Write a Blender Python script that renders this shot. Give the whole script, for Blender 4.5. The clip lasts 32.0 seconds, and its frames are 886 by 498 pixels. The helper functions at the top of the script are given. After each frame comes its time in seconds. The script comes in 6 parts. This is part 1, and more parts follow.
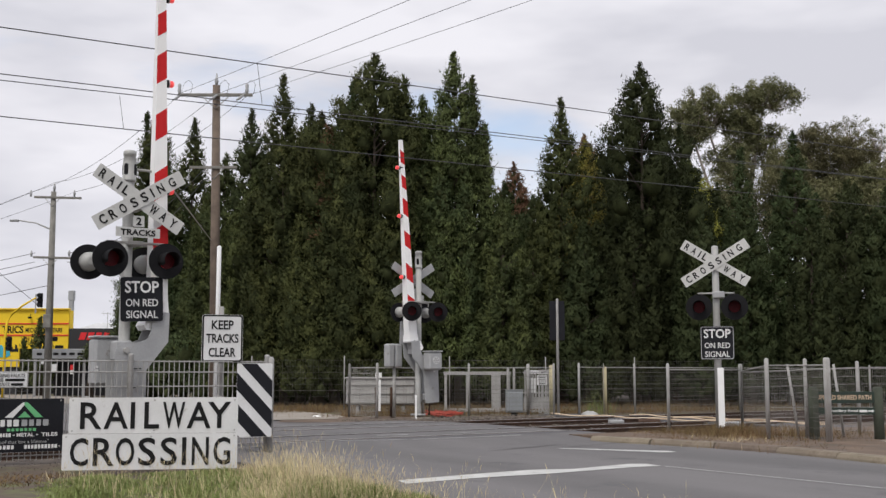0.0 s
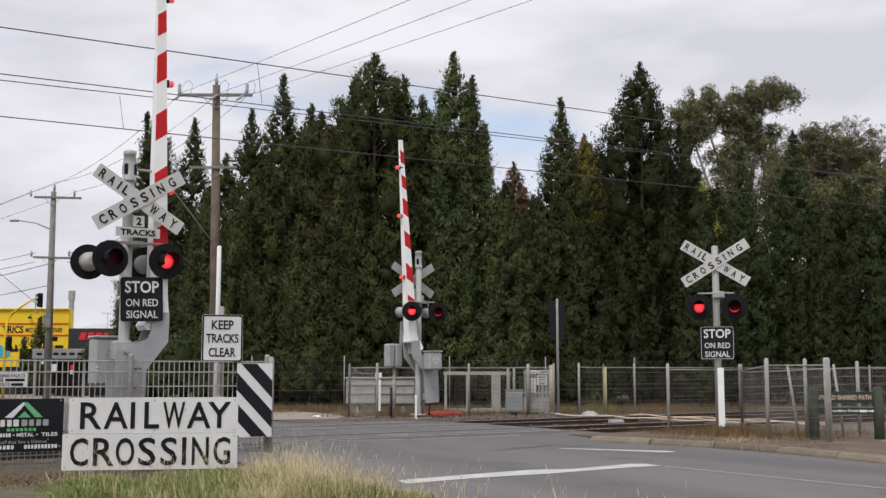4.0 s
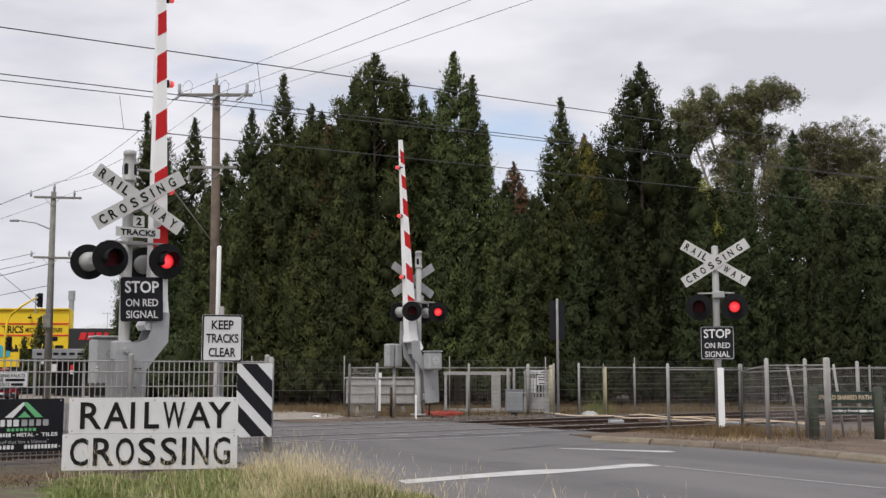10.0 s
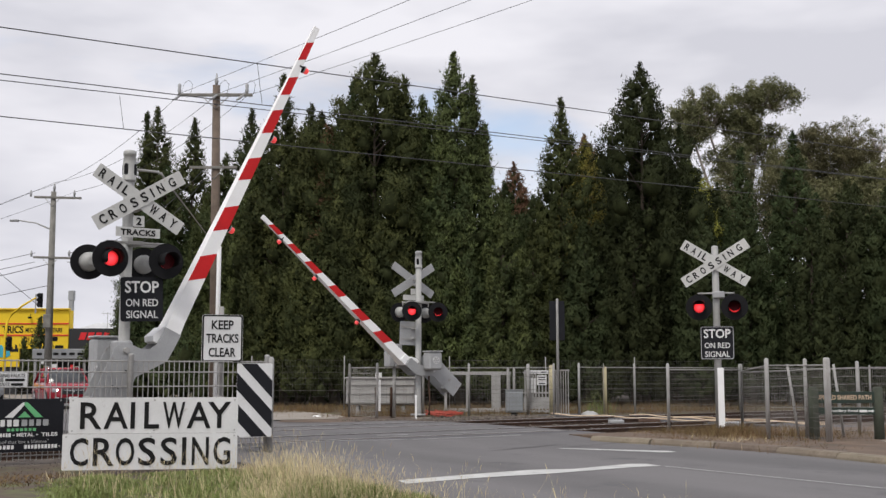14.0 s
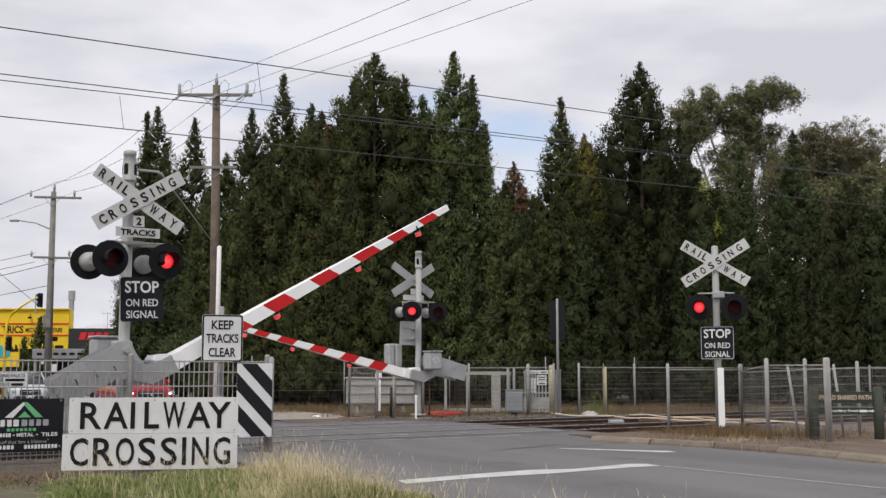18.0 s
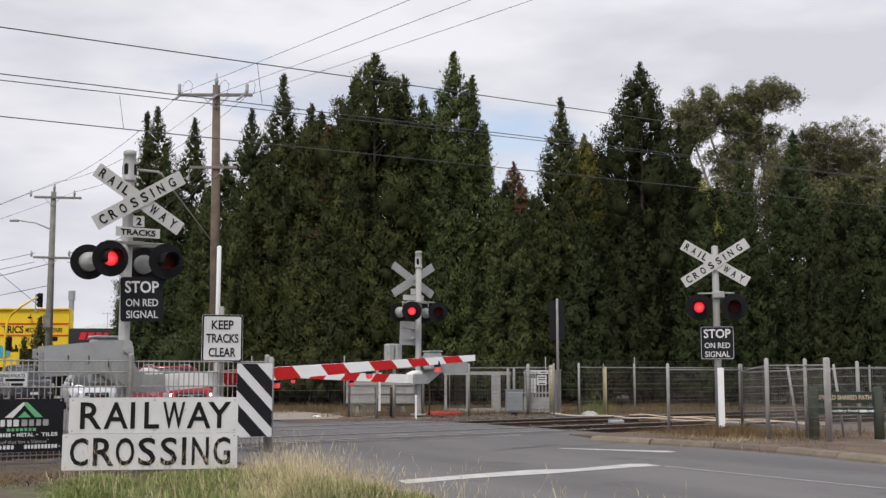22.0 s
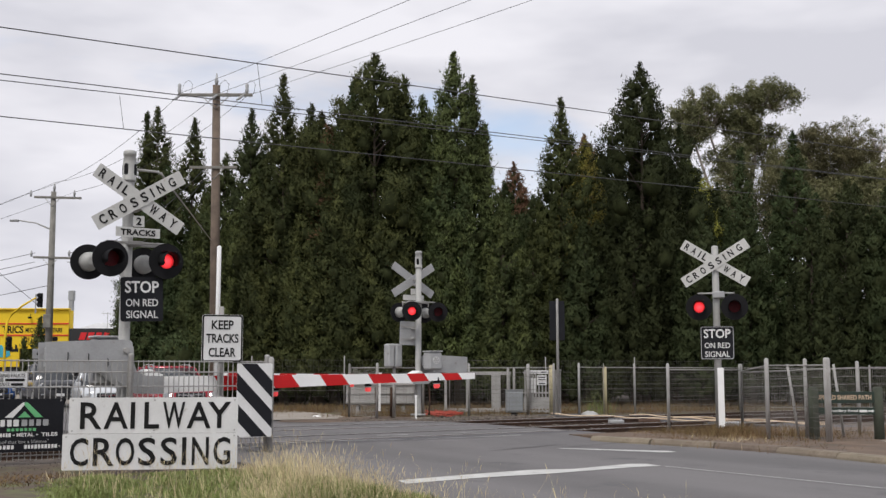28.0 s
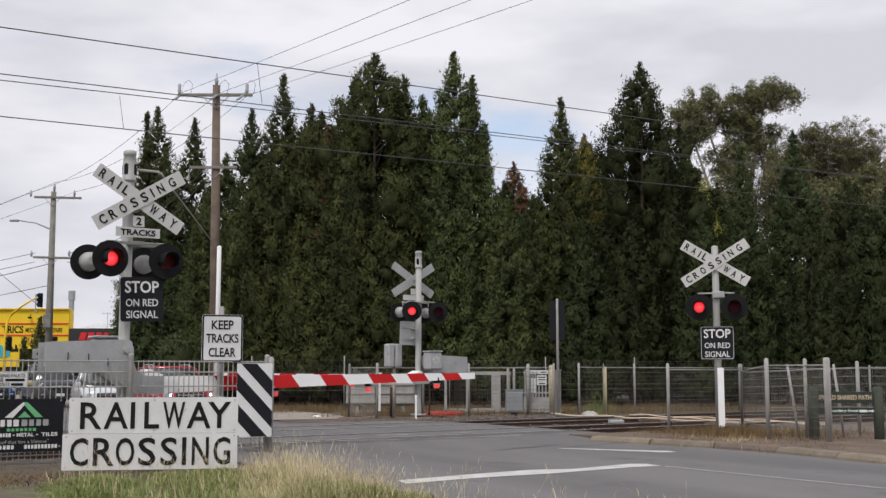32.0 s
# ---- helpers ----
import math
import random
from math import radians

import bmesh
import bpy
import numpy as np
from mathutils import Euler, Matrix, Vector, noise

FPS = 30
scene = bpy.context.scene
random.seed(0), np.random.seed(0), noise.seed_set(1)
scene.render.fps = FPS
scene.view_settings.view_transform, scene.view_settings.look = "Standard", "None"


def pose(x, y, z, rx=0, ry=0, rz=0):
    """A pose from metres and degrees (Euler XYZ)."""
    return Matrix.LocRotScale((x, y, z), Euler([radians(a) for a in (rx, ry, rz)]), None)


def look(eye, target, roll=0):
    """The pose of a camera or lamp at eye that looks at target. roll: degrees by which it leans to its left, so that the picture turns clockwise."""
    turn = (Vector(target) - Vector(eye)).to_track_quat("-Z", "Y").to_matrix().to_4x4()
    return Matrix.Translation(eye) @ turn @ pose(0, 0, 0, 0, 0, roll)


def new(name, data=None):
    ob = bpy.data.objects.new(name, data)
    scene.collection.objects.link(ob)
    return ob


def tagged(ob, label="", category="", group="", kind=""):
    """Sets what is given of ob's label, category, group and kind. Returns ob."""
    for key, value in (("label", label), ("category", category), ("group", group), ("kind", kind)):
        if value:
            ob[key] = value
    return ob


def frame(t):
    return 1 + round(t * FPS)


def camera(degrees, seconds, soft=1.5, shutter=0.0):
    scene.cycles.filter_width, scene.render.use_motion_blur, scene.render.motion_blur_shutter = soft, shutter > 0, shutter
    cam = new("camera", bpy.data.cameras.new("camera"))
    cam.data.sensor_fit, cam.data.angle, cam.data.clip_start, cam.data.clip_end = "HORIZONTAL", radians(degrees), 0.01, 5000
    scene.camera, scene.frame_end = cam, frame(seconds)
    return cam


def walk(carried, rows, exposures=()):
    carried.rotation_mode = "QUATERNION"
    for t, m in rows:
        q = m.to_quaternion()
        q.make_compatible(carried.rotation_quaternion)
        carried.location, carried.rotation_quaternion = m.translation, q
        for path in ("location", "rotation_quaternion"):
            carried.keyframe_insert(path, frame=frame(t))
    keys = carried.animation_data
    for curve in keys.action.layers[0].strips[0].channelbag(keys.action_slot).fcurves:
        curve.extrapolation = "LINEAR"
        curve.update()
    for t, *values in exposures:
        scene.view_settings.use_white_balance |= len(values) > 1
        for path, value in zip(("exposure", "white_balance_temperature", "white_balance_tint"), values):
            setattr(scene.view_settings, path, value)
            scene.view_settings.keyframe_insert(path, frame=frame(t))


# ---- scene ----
# The world: x runs across the road, y along it away from the camera, origin below the hinge of the first boom.
EYE = (-5.449, -18.835, 1.4)
TURN = 32.0
cam = camera(43.887, 32.0, soft=1.45)
walk(cam, [(0.0, pose(*EYE, 96.479, 0, -TURN)), (32.0, pose(*EYE, 96.479, 0, -TURN))])


def spot(right, ahead):
    """World x, y of a place so many metres to the right of and ahead of the tripod."""
    c, s = math.cos(radians(TURN)), math.sin(radians(TURN))
    return EYE[0] + right * c + ahead * s, EYE[1] - right * s + ahead * c


# ---- light: bright, broken overcast ----
SUN_EL, SUN_AZ = 56.0, 236.0
world = bpy.data.worlds.new("sky")
scene.world = world
world.use_nodes = True
wn, wl = world.node_tree.nodes, world.node_tree.links
wn.clear()
w_out = wn.new("ShaderNodeOutputWorld")
w_bg = wn.new("ShaderNodeBackground")
w_sky = wn.new("ShaderNodeTexSky")
w_sky.sky_type, w_sky.sun_disc = "NISHITA", False
w_sky.sun_elevation, w_sky.sun_rotation = radians(SUN_EL), radians(SUN_AZ)
w_dim = wn.new("ShaderNodeVectorMath")
w_dim.operation = "SCALE"
w_dim.inputs["Scale"].default_value = 0.17
w_tc = wn.new("ShaderNodeTexCoord")
w_map = wn.new("ShaderNodeMapping")
w_map.inputs["Scale"].default_value = (1.3, 1.3, 4.2)
w_map.inputs["Location"].default_value = (0.35, 0.1, 0.0)
w_n1 = wn.new("ShaderNodeTexNoise")
w_n1.inputs["Scale"].default_value, w_n1.inputs["Detail"].default_value = 2.4, 6.0
w_n1.inputs["Roughness"].default_value = 0.5
w_r1 = wn.new("ShaderNodeValToRGB")
w_r1.color_ramp.elements[0].color = (0.38, 0.38, 0.38, 1)
w_r1.color_ramp.elements[0].position, w_r1.color_ramp.elements[1].position = 0.26, 0.42
w_n2 = wn.new("ShaderNodeTexNoise")
w_n2.inputs["Scale"].default_value, w_n2.inputs["Detail"].default_value = 3.1, 4.0
w_r2 = wn.new("ShaderNodeValToRGB")
w_r2.color_ramp.elements[0].position, w_r2.color_ramp.elements[1].position = 0.38, 0.62
w_r2.color_ramp.elements[0].color = (0.66, 0.66, 0.725, 1)
w_r2.color_ramp.elements[1].color = (0.885, 0.875, 0.93, 1)
w_mix = wn.new("ShaderNodeMix")
w_mix.data_type = "RGBA"
for a, b in ((w_tc.outputs["Generated"], w_map.inputs[0]), (w_map.outputs[0], w_n1.inputs["Vector"]), (w_map.outputs[0], w_n2.inputs["Vector"]),
             (w_n1.outputs["Fac"], w_r1.inputs[0]), (w_n2.outputs["Fac"], w_r2.inputs[0]), (w_sky.outputs[0], w_dim.inputs[0]),
             (w_r1.outputs[0], w_mix.inputs["Factor"]), (w_dim.outputs[0], w_mix.inputs["A"]), (w_r2.outputs[0], w_mix.inputs["B"]),
             (w_mix.outputs["Result"], w_bg.inputs[0]), (w_bg.outputs[0], w_out.inputs[0])):
    wl.new(a, b)
w_bg.inputs["Strength"].default_value = 1.0

sun_data = bpy.data.lights.new("sun", "SUN")
sun_data.energy, sun_data.angle, sun_data.color = 2.0, radians(16), (1.0, 0.96, 0.90)
sun = new("sun", sun_data)
sun_from = Vector((math.sin(radians(SUN_AZ)) * math.cos(radians(SUN_EL)), math.cos(radians(SUN_AZ)) * math.cos(radians(SUN_EL)), math.sin(radians(SUN_EL))))
sun.matrix_basis = look(sun_from * 60, (0, 0, 0))


# ---- materials ----
def surface(name, col, rough=0.6, metal=0.0, dark=None, scale=6.0, fine=60.0, bump=0.15, spread=0.5, emit=0.0, per="", spec=0.5, wear=None, wear_at=0.62, vary=0.29):
    """A painted, stone or metal surface: colour drifting between dark and col at two sizes, fine relief, and stains of the colour wear."""
    m = bpy.data.materials.new(name)
    m.use_nodes = True
    nt = m.node_tree
    nodes, links = nt.nodes, nt.links
    p = nodes["Principled BSDF"]
    dark = dark or tuple(c * 0.72 for c in col)
    tc = nodes.new("ShaderNodeTexCoord")
    n1, n2 = nodes.new("ShaderNodeTexNoise"), nodes.new("ShaderNodeTexNoise")
    n1.inputs["Scale"].default_value, n1.inputs["Detail"].default_value = scale, 5
    n2.inputs["Scale"].default_value, n2.inputs["Detail"].default_value = fine, 3
    for n in (n1, n2):
        links.new(tc.outputs["Object"], n.inputs["Vector"])
    add = nodes.new("ShaderNodeMath")
    add.operation = "MULTIPLY_ADD"
    links.new(n2.outputs["Fac"], add.inputs[0])
    add.inputs[1].default_value = 0.45
    links.new(n1.outputs["Fac"], add.inputs[2])
    rng = nodes.new("ShaderNodeMapRange")
    rng.inputs["From Min"].default_value, rng.inputs["From Max"].default_value = 0.725 - spread / 2, 0.725 + spread / 2
    links.new(add.outputs[0], rng.inputs["Value"])
    mix = nodes.new("ShaderNodeMix")
    mix.data_type = "RGBA"
    mix.inputs["A"].default_value, mix.inputs["B"].default_value = (*dark, 1), (*col, 1)
    links.new(rng.outputs[0], mix.inputs["Factor"])
    out = mix.outputs["Result"]
    if wear:
        n3 = nodes.new("ShaderNodeTexNoise")
        n3.inputs["Scale"].default_value, n3.inputs["Detail"].default_value = scale * 2.3, 8
        n3.inputs["Roughness"].default_value = 0.65
        links.new(tc.outputs["Object"], n3.inputs["Vector"])
        r3 = nodes.new("ShaderNodeMapRange")
        r3.inputs["From Min"].default_value, r3.inputs["From Max"].default_value = wear_at - 0.05, wear_at + 0.06
        links.new(n3.outputs["Fac"], r3.inputs["Value"])
        mw = nodes.new("ShaderNodeMix")
        mw.data_type = "RGBA"
        mw.inputs["B"].default_value = (*wear, 1)
        links.new(r3.outputs[0], mw.inputs["Factor"])
        links.new(out, mw.inputs["A"])
        out = mw.outputs["Result"]
    if per:
        if per == "object":
            src = nodes.new("ShaderNodeObjectInfo").outputs["Random"]
        else:
            src = nodes.new("ShaderNodeNewGeometry").outputs["Random Per Island"]
        hs = nodes.new("ShaderNodeHueSaturation")
        r2 = nodes.new("ShaderNodeMapRange")
        r2.inputs["To Min"].default_value, r2.inputs["To Max"].default_value = 1 - vary, 1 + vary
        links.new(src, r2.inputs["Value"])
        links.new(r2.outputs[0], hs.inputs["Value"])
        r4 = nodes.new("ShaderNodeMapRange")
        r4.inputs["To Min"].default_value, r4.inputs["To Max"].default_value = 0.48, 0.52
        links.new(src, r4.inputs["Value"])
        links.new(r4.outputs[0], hs.inputs["Hue"])
        links.new(out, hs.inputs["Color"])
        out = hs.outputs[0]
    links.new(out, p.inputs["Base Color"])
    p.inputs["Roughness"].default_value, p.inputs["Metallic"].default_value = rough, metal
    p.inputs["Specular IOR Level"].default_value = spec
    if bump:
        b = nodes.new("ShaderNodeBump")
        b.inputs["Strength"].default_value, b.inputs["Distance"].default_value = bump, 0.01
        links.new(add.outputs[0], b.inputs["Height"])
        links.new(b.outputs[0], p.inputs["Normal"])
    if emit:
        links.new(out, p.inputs["Emission Color"])
        p.inputs["Emission Strength"].default_value = emit
    return m


def foliage(name, col, dark, brown=None, brown_at=0.7, thin=0.25, vary=0.34):
    m = surface(name, col, 0.9, 0, dark, 0.9, 9.0, 0.5, 0.30, per="object", spec=0.08, wear=brown, wear_at=brown_at, vary=vary)
    p = m.node_tree.nodes["Principled BSDF"]
    # Upright streaks in the colour paint the shaded gaps between columns of foliage.
    shade_streaks = m.node_tree.nodes.new("ShaderNodeMapping")
    shade_streaks.inputs["Scale"].default_value = (1.3, 1.3, 0.55)
    m.node_tree.links.new(m.node_tree.nodes["Texture Coordinate"].outputs["Object"], shade_streaks.inputs[0])
    m.node_tree.links.new(shade_streaks.outputs[0], m.node_tree.nodes["Noise Texture"].inputs["Vector"])
    t = m.node_tree.nodes.new("ShaderNodeBsdfTranslucent")
    mx = m.node_tree.nodes.new("ShaderNodeMixShader")
    mx.inputs[0].default_value = thin
    src = p.inputs["Base Color"].links[0].from_socket
    m.node_tree.links.new(src, t.inputs[0])
    m.node_tree.links.new(p.outputs[0], mx.inputs[1])
    m.node_tree.links.new(t.outputs[0], mx.inputs[2])
    m.node_tree.links.new(mx.outputs[0], m.node_tree.nodes["Material Output"].inputs[0])
    return m


ASPHALT = surface("asphalt", (0.165, 0.157, 0.158), 0.85, 0, (0.103, 0.099, 0.100), 0.35, 38, 0.6, 0.42, wear=(0.090, 0.088, 0.091), wear_at=0.63)
stretch = ASPHALT.node_tree.nodes.new("ShaderNodeMapping")
stretch.inputs["Scale"].default_value = (1.6, 0.16, 1.0)
ASPHALT.node_tree.links.new(ASPHALT.node_tree.nodes["Texture Coordinate"].outputs["Object"], stretch.inputs[0])
ASPHALT.node_tree.links.new(stretch.outputs[0], ASPHALT.node_tree.nodes["Noise Texture"].inputs["Vector"])
PATCH = surface("asphalt patch", (0.105, 0.104, 0.110), 0.88, 0, (0.085, 0.084, 0.09), 1.2, 60, 0.35)
TAR = surface("tar seam", (0.028, 0.027, 0.027), 0.6, 0, None, 3, 40, 0.2)
ROADPAINT = surface("road paint", (0.62, 0.62, 0.60), 0.7, 0, (0.40, 0.40, 0.39), 3, 60, 0.2, 0.6, wear=(0.2, 0.2, 0.2), wear_at=0.64)
DIRT = surface("verge dirt", (0.128, 0.094, 0.069), 0.95, 0, (0.062, 0.047, 0.036), 0.4, 9, 0.6, 0.5, wear=(0.12, 0.13, 0.055), wear_at=0.55)
GRAVEL = surface("ballast gravel", (0.165, 0.138, 0.115), 0.95, 0, (0.075, 0.060, 0.050), 3, 22, 0.9, 0.5, per="island")
CONCRETE = surface("concrete", (0.33, 0.295, 0.25), 0.9, 0, (0.21, 0.185, 0.155), 1.4, 40, 0.25, 0.5, per="object", wear=(0.2, 0.17, 0.13), wear_at=0.63)
PATHWAY = surface("concrete path", (0.35, 0.315, 0.275), 0.9, 0, (0.25, 0.222, 0.190), 0.8, 30, 0.2)
STEEL = surface("galvanised steel", (0.41, 0.402, 0.388), 0.65, 0.12, (0.30, 0.292, 0.278), 5, 50, 0.08, wear=(0.22, 0.18, 0.14), wear_at=0.68)
GREYPAINT = surface("grey paint", (0.41, 0.415, 0.42), 0.55, 0.1, (0.31, 0.315, 0.32), 2.5, 30, 0.06, wear=(0.27, 0.255, 0.235), wear_at=0.66)
LIGHTGREY = surface("pale grey mast paint", (0.42, 0.42, 0.405), 0.55, 0.05, (0.32, 0.32, 0.31), 3, 35, 0.06, wear=(0.33, 0.30, 0.27), wear_at=0.68)
MESHWIRE = surface("fence wire", (0.19, 0.18, 0.165), 0.6, 0.4, (0.12, 0.112, 0.10), 4, 30, 0)
BLACKWIRE = surface("dark wire", (0.085, 0.085, 0.09), 0.6, 0.2)
WHITE = surface("white paint", (0.93, 0.93, 0.925), 0.45, 0, (0.86, 0.86, 0.85), 2.5, 35, 0.05, wear=(0.60, 0.57, 0.52), wear_at=0.72)
KERBSTONE = surface("dusty kerb concrete", (0.205, 0.165, 0.128), 0.95, 0, (0.13, 0.104, 0.080), 1.4, 40, 0.35, 0.5, per="object", wear=(0.13, 0.10, 0.075), wear_at=0.6)
DUST = surface("brown roadside dust", (0.185, 0.128, 0.09), 0.95, 0, (0.085, 0.062, 0.046), 1.6, 25, 0.4, 0.5, wear=(0.11, 0.095, 0.08), wear_at=0.6)
EDGELINE = surface("worn cream edge line", (0.75, 0.62, 0.46), 0.8, 0, (0.5, 0.34, 0.22), 2.0, 30, 0.1)
SIGNWHITE = surface("weathered white sign face", (0.74, 0.74, 0.735), 0.45, 0, (0.62, 0.62, 0.615), 1.6, 25, 0.03, wear=(0.47, 0.44, 0.40), wear_at=0.70)
BLADEWHITE = surface("dull white blade", (0.60, 0.60, 0.58), 0.5, 0, (0.49, 0.49, 0.47), 2.5, 25, 0.03, wear=(0.40, 0.37, 0.33), wear_at=0.68)
RED = surface("red reflective band", (0.62, 0.016, 0.018), 0.5, 0, (0.48, 0.012, 0.014), 3, 35, 0.03, wear=(0.50, 0.12, 0.11), wear_at=0.76, spec=0.25)
BLACK = surface("black sign face", (0.015, 0.016, 0.020), 0.6, 0, (0.010, 0.010, 0.013), 3, 30, 0.03, spec=0.2)
LETTER = surface("black lettering", (0.016, 0.016, 0.016), 0.65, 0, (0.010, 0.010, 0.010), 4, 40, 0, wear=(0.22, 0.20, 0.17), wear_at=0.76, spec=0.15)
LETTERWHITE = surface("white lettering", (0.78, 0.78, 0.77), 0.5, 0, (0.68, 0.68, 0.67), 4, 40, 0)
HOOD = surface("matt black enamel", (0.012, 0.012, 0.014), 0.75, 0, (0.008, 0.008, 0.009), 5, 40, 0.05, spec=0.2)
REDGLASS = surface("dark red of the added flap", (0.10, 0.006, 0.010), 0.45, 0, (0.06, 0.004, 0.007), 20, 90, 0.1, spec=0.15)
REDLIT = surface("lit red lamp", (1.0, 0.040, 0.050), 0.4, 0, (1.0, 0.028, 0.036), 20, 80, 0, emit=1.0)
rl = REDLIT.node_tree
rl_tc, rl_map, rl_gr, rl_rng = (rl.nodes.new(k) for k in ("ShaderNodeTexCoord", "ShaderNodeMapping", "ShaderNodeTexGradient", "ShaderNodeMapRange"))
rl_gr.gradient_type = "SPHERICAL"
rl_map.inputs["Scale"].default_value = (8.0, 8.0, 8.0)
rl_rng.inputs["To Min"].default_value, rl_rng.inputs["To Max"].default_value = 0.20, 3.4
rl.links.new(rl_tc.outputs["Object"], rl_map.inputs[0])
rl.links.new(rl_map.outputs[0], rl_gr.inputs[0])
rl.links.new(rl_gr.outputs["Fac"], rl_rng.inputs["Value"])
rl.links.new(rl_rng.outputs[0], rl.nodes["Principled BSDF"].inputs["Emission Strength"])
REDGLOW = surface("lit red boom lamp", (0.95, 0.09, 0.09), 0.35, 0, (0.85, 0.06, 0.06), 20, 80, 0, emit=0.55)
WHITELIT = surface("lit headlamp", (1.0, 0.97, 0.92), 0.3, 0, (1.0, 0.95, 0.9), 20, 80, 0, emit=6.0)
RUST = surface("rusty steel", (0.105, 0.058, 0.036), 0.85, 0.1, (0.045, 0.029, 0.022), 6, 50, 0.4)
RAILTOP = surface("polished rail head", (0.55, 0.54, 0.53), 0.28, 0.9, (0.40, 0.38, 0.36), 6, 50, 0.05)
TIMBER = surface("weathered pole timber", (0.19, 0.145, 0.112), 0.9, 0, (0.10, 0.076, 0.06), 2, 28, 0.5)
GREYTIMBER = surface("grey timber", (0.26, 0.25, 0.225), 0.9, 0, (0.15, 0.145, 0.13), 3, 30, 0.4)
SLEEPER = surface("sleeper timber", (0.12, 0.095, 0.08), 0.95, 0, (0.06, 0.05, 0.043), 3, 30, 0.5, per="object")
GREENBOARD = surface("dark green board", (0.018, 0.028, 0.020), 0.6, 0, (0.014, 0.036, 0.025), 3, 25, 0.1)
GREENPOST = surface("treated pine post", (0.075, 0.085, 0.062), 0.9, 0, (0.045, 0.052, 0.038), 3, 25, 0.3)
CREAMPOST = surface("cream pipe paint", (0.55, 0.49, 0.30), 0.6, 0, (0.42, 0.37, 0.23), 4, 30, 0.05)
ORANGE = surface("faded orange barrier mesh", (0.74, 0.15, 0.10), 0.6, 0, (0.52, 0.10, 0.07), 5, 40, 0.1)
YELLOW = surface("yellow render", (0.88, 0.62, 0.018), 0.7, 0, (0.80, 0.54, 0.015), 0.3, 8, 0.05)
DARKWALL = surface("dark shop wall", (0.03, 0.03, 0.032), 0.7, 0, (0.02, 0.02, 0.022), 0.4, 8, 0.05)
TINROOF = surface("corrugated roof steel", (0.66, 0.66, 0.66), 0.6, 0.0, (0.54, 0.54, 0.54), 0.6, 8, 0.1)
GREYWALL = surface("grey cladding", (0.33, 0.34, 0.35), 0.7, 0, (0.26, 0.27, 0.28), 0.5, 8, 0.05)
# Crown cores: the darker colour paints shade into the gaps between leaf clumps.
INNERSHADE = surface("foliage core with painted shade", (0.064, 0.074, 0.032), 0.95, 0, (0.032, 0.039, 0.018), 1.5, 9, 0.6, spec=0.05)
BARK = surface("cypress bark", (0.10, 0.075, 0.058), 0.95, 0, (0.05, 0.038, 0.03), 2, 20, 0.5)
GUMBARK = surface("pale gum bark", (0.42, 0.37, 0.32), 0.85, 0, (0.22, 0.18, 0.15), 0.7, 9, 0.2)
CYPRESS = foliage("cypress foliage", (0.108, 0.122, 0.045), (0.047, 0.060, 0.027), (0.085, 0.060, 0.028), 0.73)
CYPRESSBLUE = foliage("dark cypress foliage", (0.070, 0.086, 0.038), (0.032, 0.043, 0.020), (0.06, 0.06, 0.025), 0.76)
CYPRESSGOLD = foliage("golden cypress foliage", (0.27, 0.26, 0.055), (0.17, 0.165, 0.042))
RUSSET = foliage("russet shrub foliage", (0.21, 0.12, 0.07), (0.12, 0.072, 0.045))
GUMLEAF = foliage("gum leaves", (0.215, 0.208, 0.108), (0.125, 0.126, 0.066), (0.15, 0.115, 0.07), 0.70, vary=0.12)
GRASSDRY = surface("dry grass", (0.76, 0.64, 0.42), 0.8, 0, (0.52, 0.42, 0.24), 1.2, 8, 0, per="island", spec=0.2)
GRASSGREEN = surface("green grass", (0.285, 0.325, 0.115), 0.8, 0, (0.14, 0.175, 0.055), 0.9, 8, 0, per="island", spec=0.2)
WEED = surface("brown weeds", (0.23, 0.145, 0.075), 0.9, 0, (0.10, 0.078, 0.038), 1.2, 8, 0, per="island", spec=0.2)
TYRE = surface("tyre rubber", (0.02, 0.02, 0.021), 0.85, 0, None, 6, 50, 0.1)
ALLOY = surface("wheel alloy", (0.45, 0.45, 0.46), 0.35, 0.8, None, 6, 50, 0)
GLASS = surface("tinted car glass", (0.060, 0.066, 0.070), 0.10, 0.0, (0.035, 0.039, 0.043), 1.5, 10, 0, spec=0.6)
TRIMBLACK = surface("black plastic trim", (0.018, 0.018, 0.019), 0.5, 0, None, 8, 60, 0.1)
CHROME = surface("chrome trim", (0.7, 0.7, 0.71), 0.15, 1.0, None, 8, 60, 0)
LAMPGLASS = surface("headlamp glass", (0.50, 0.52, 0.54), 0.32, 0.2, (0.32, 0.34, 0.36), 10, 60, 0)
CARRED = surface("red car paint", (0.36, 0.012, 0.028), 0.18, 0.25, (0.31, 0.010, 0.022), 1, 10, 0, spec=0.8)
CARWHITE = surface("silver white car paint", (0.66, 0.68, 0.70), 0.2, 0.25, (0.60, 0.62, 0.64), 1, 10, 0, spec=0.8)
CARGREY = surface("dark grey car paint", (0.058, 0.060, 0.066), 0.2, 0.1, (0.048, 0.05, 0.056), 1, 10, 0, spec=0.8)
CARBLUE = surface("blue car paint", (0.045, 0.14, 0.42), 0.2, 0.3, (0.04, 0.12, 0.37), 1, 10, 0, spec=0.8)
LOGOGREEN = surface("green print", (0.16, 0.50, 0.22), 0.5, 0, (0.13, 0.44, 0.19), 3, 25, 0)
CYAN = surface("blue print", (0.05, 0.42, 0.55), 0.5, 0, (0.04, 0.34, 0.46), 3, 25, 0)
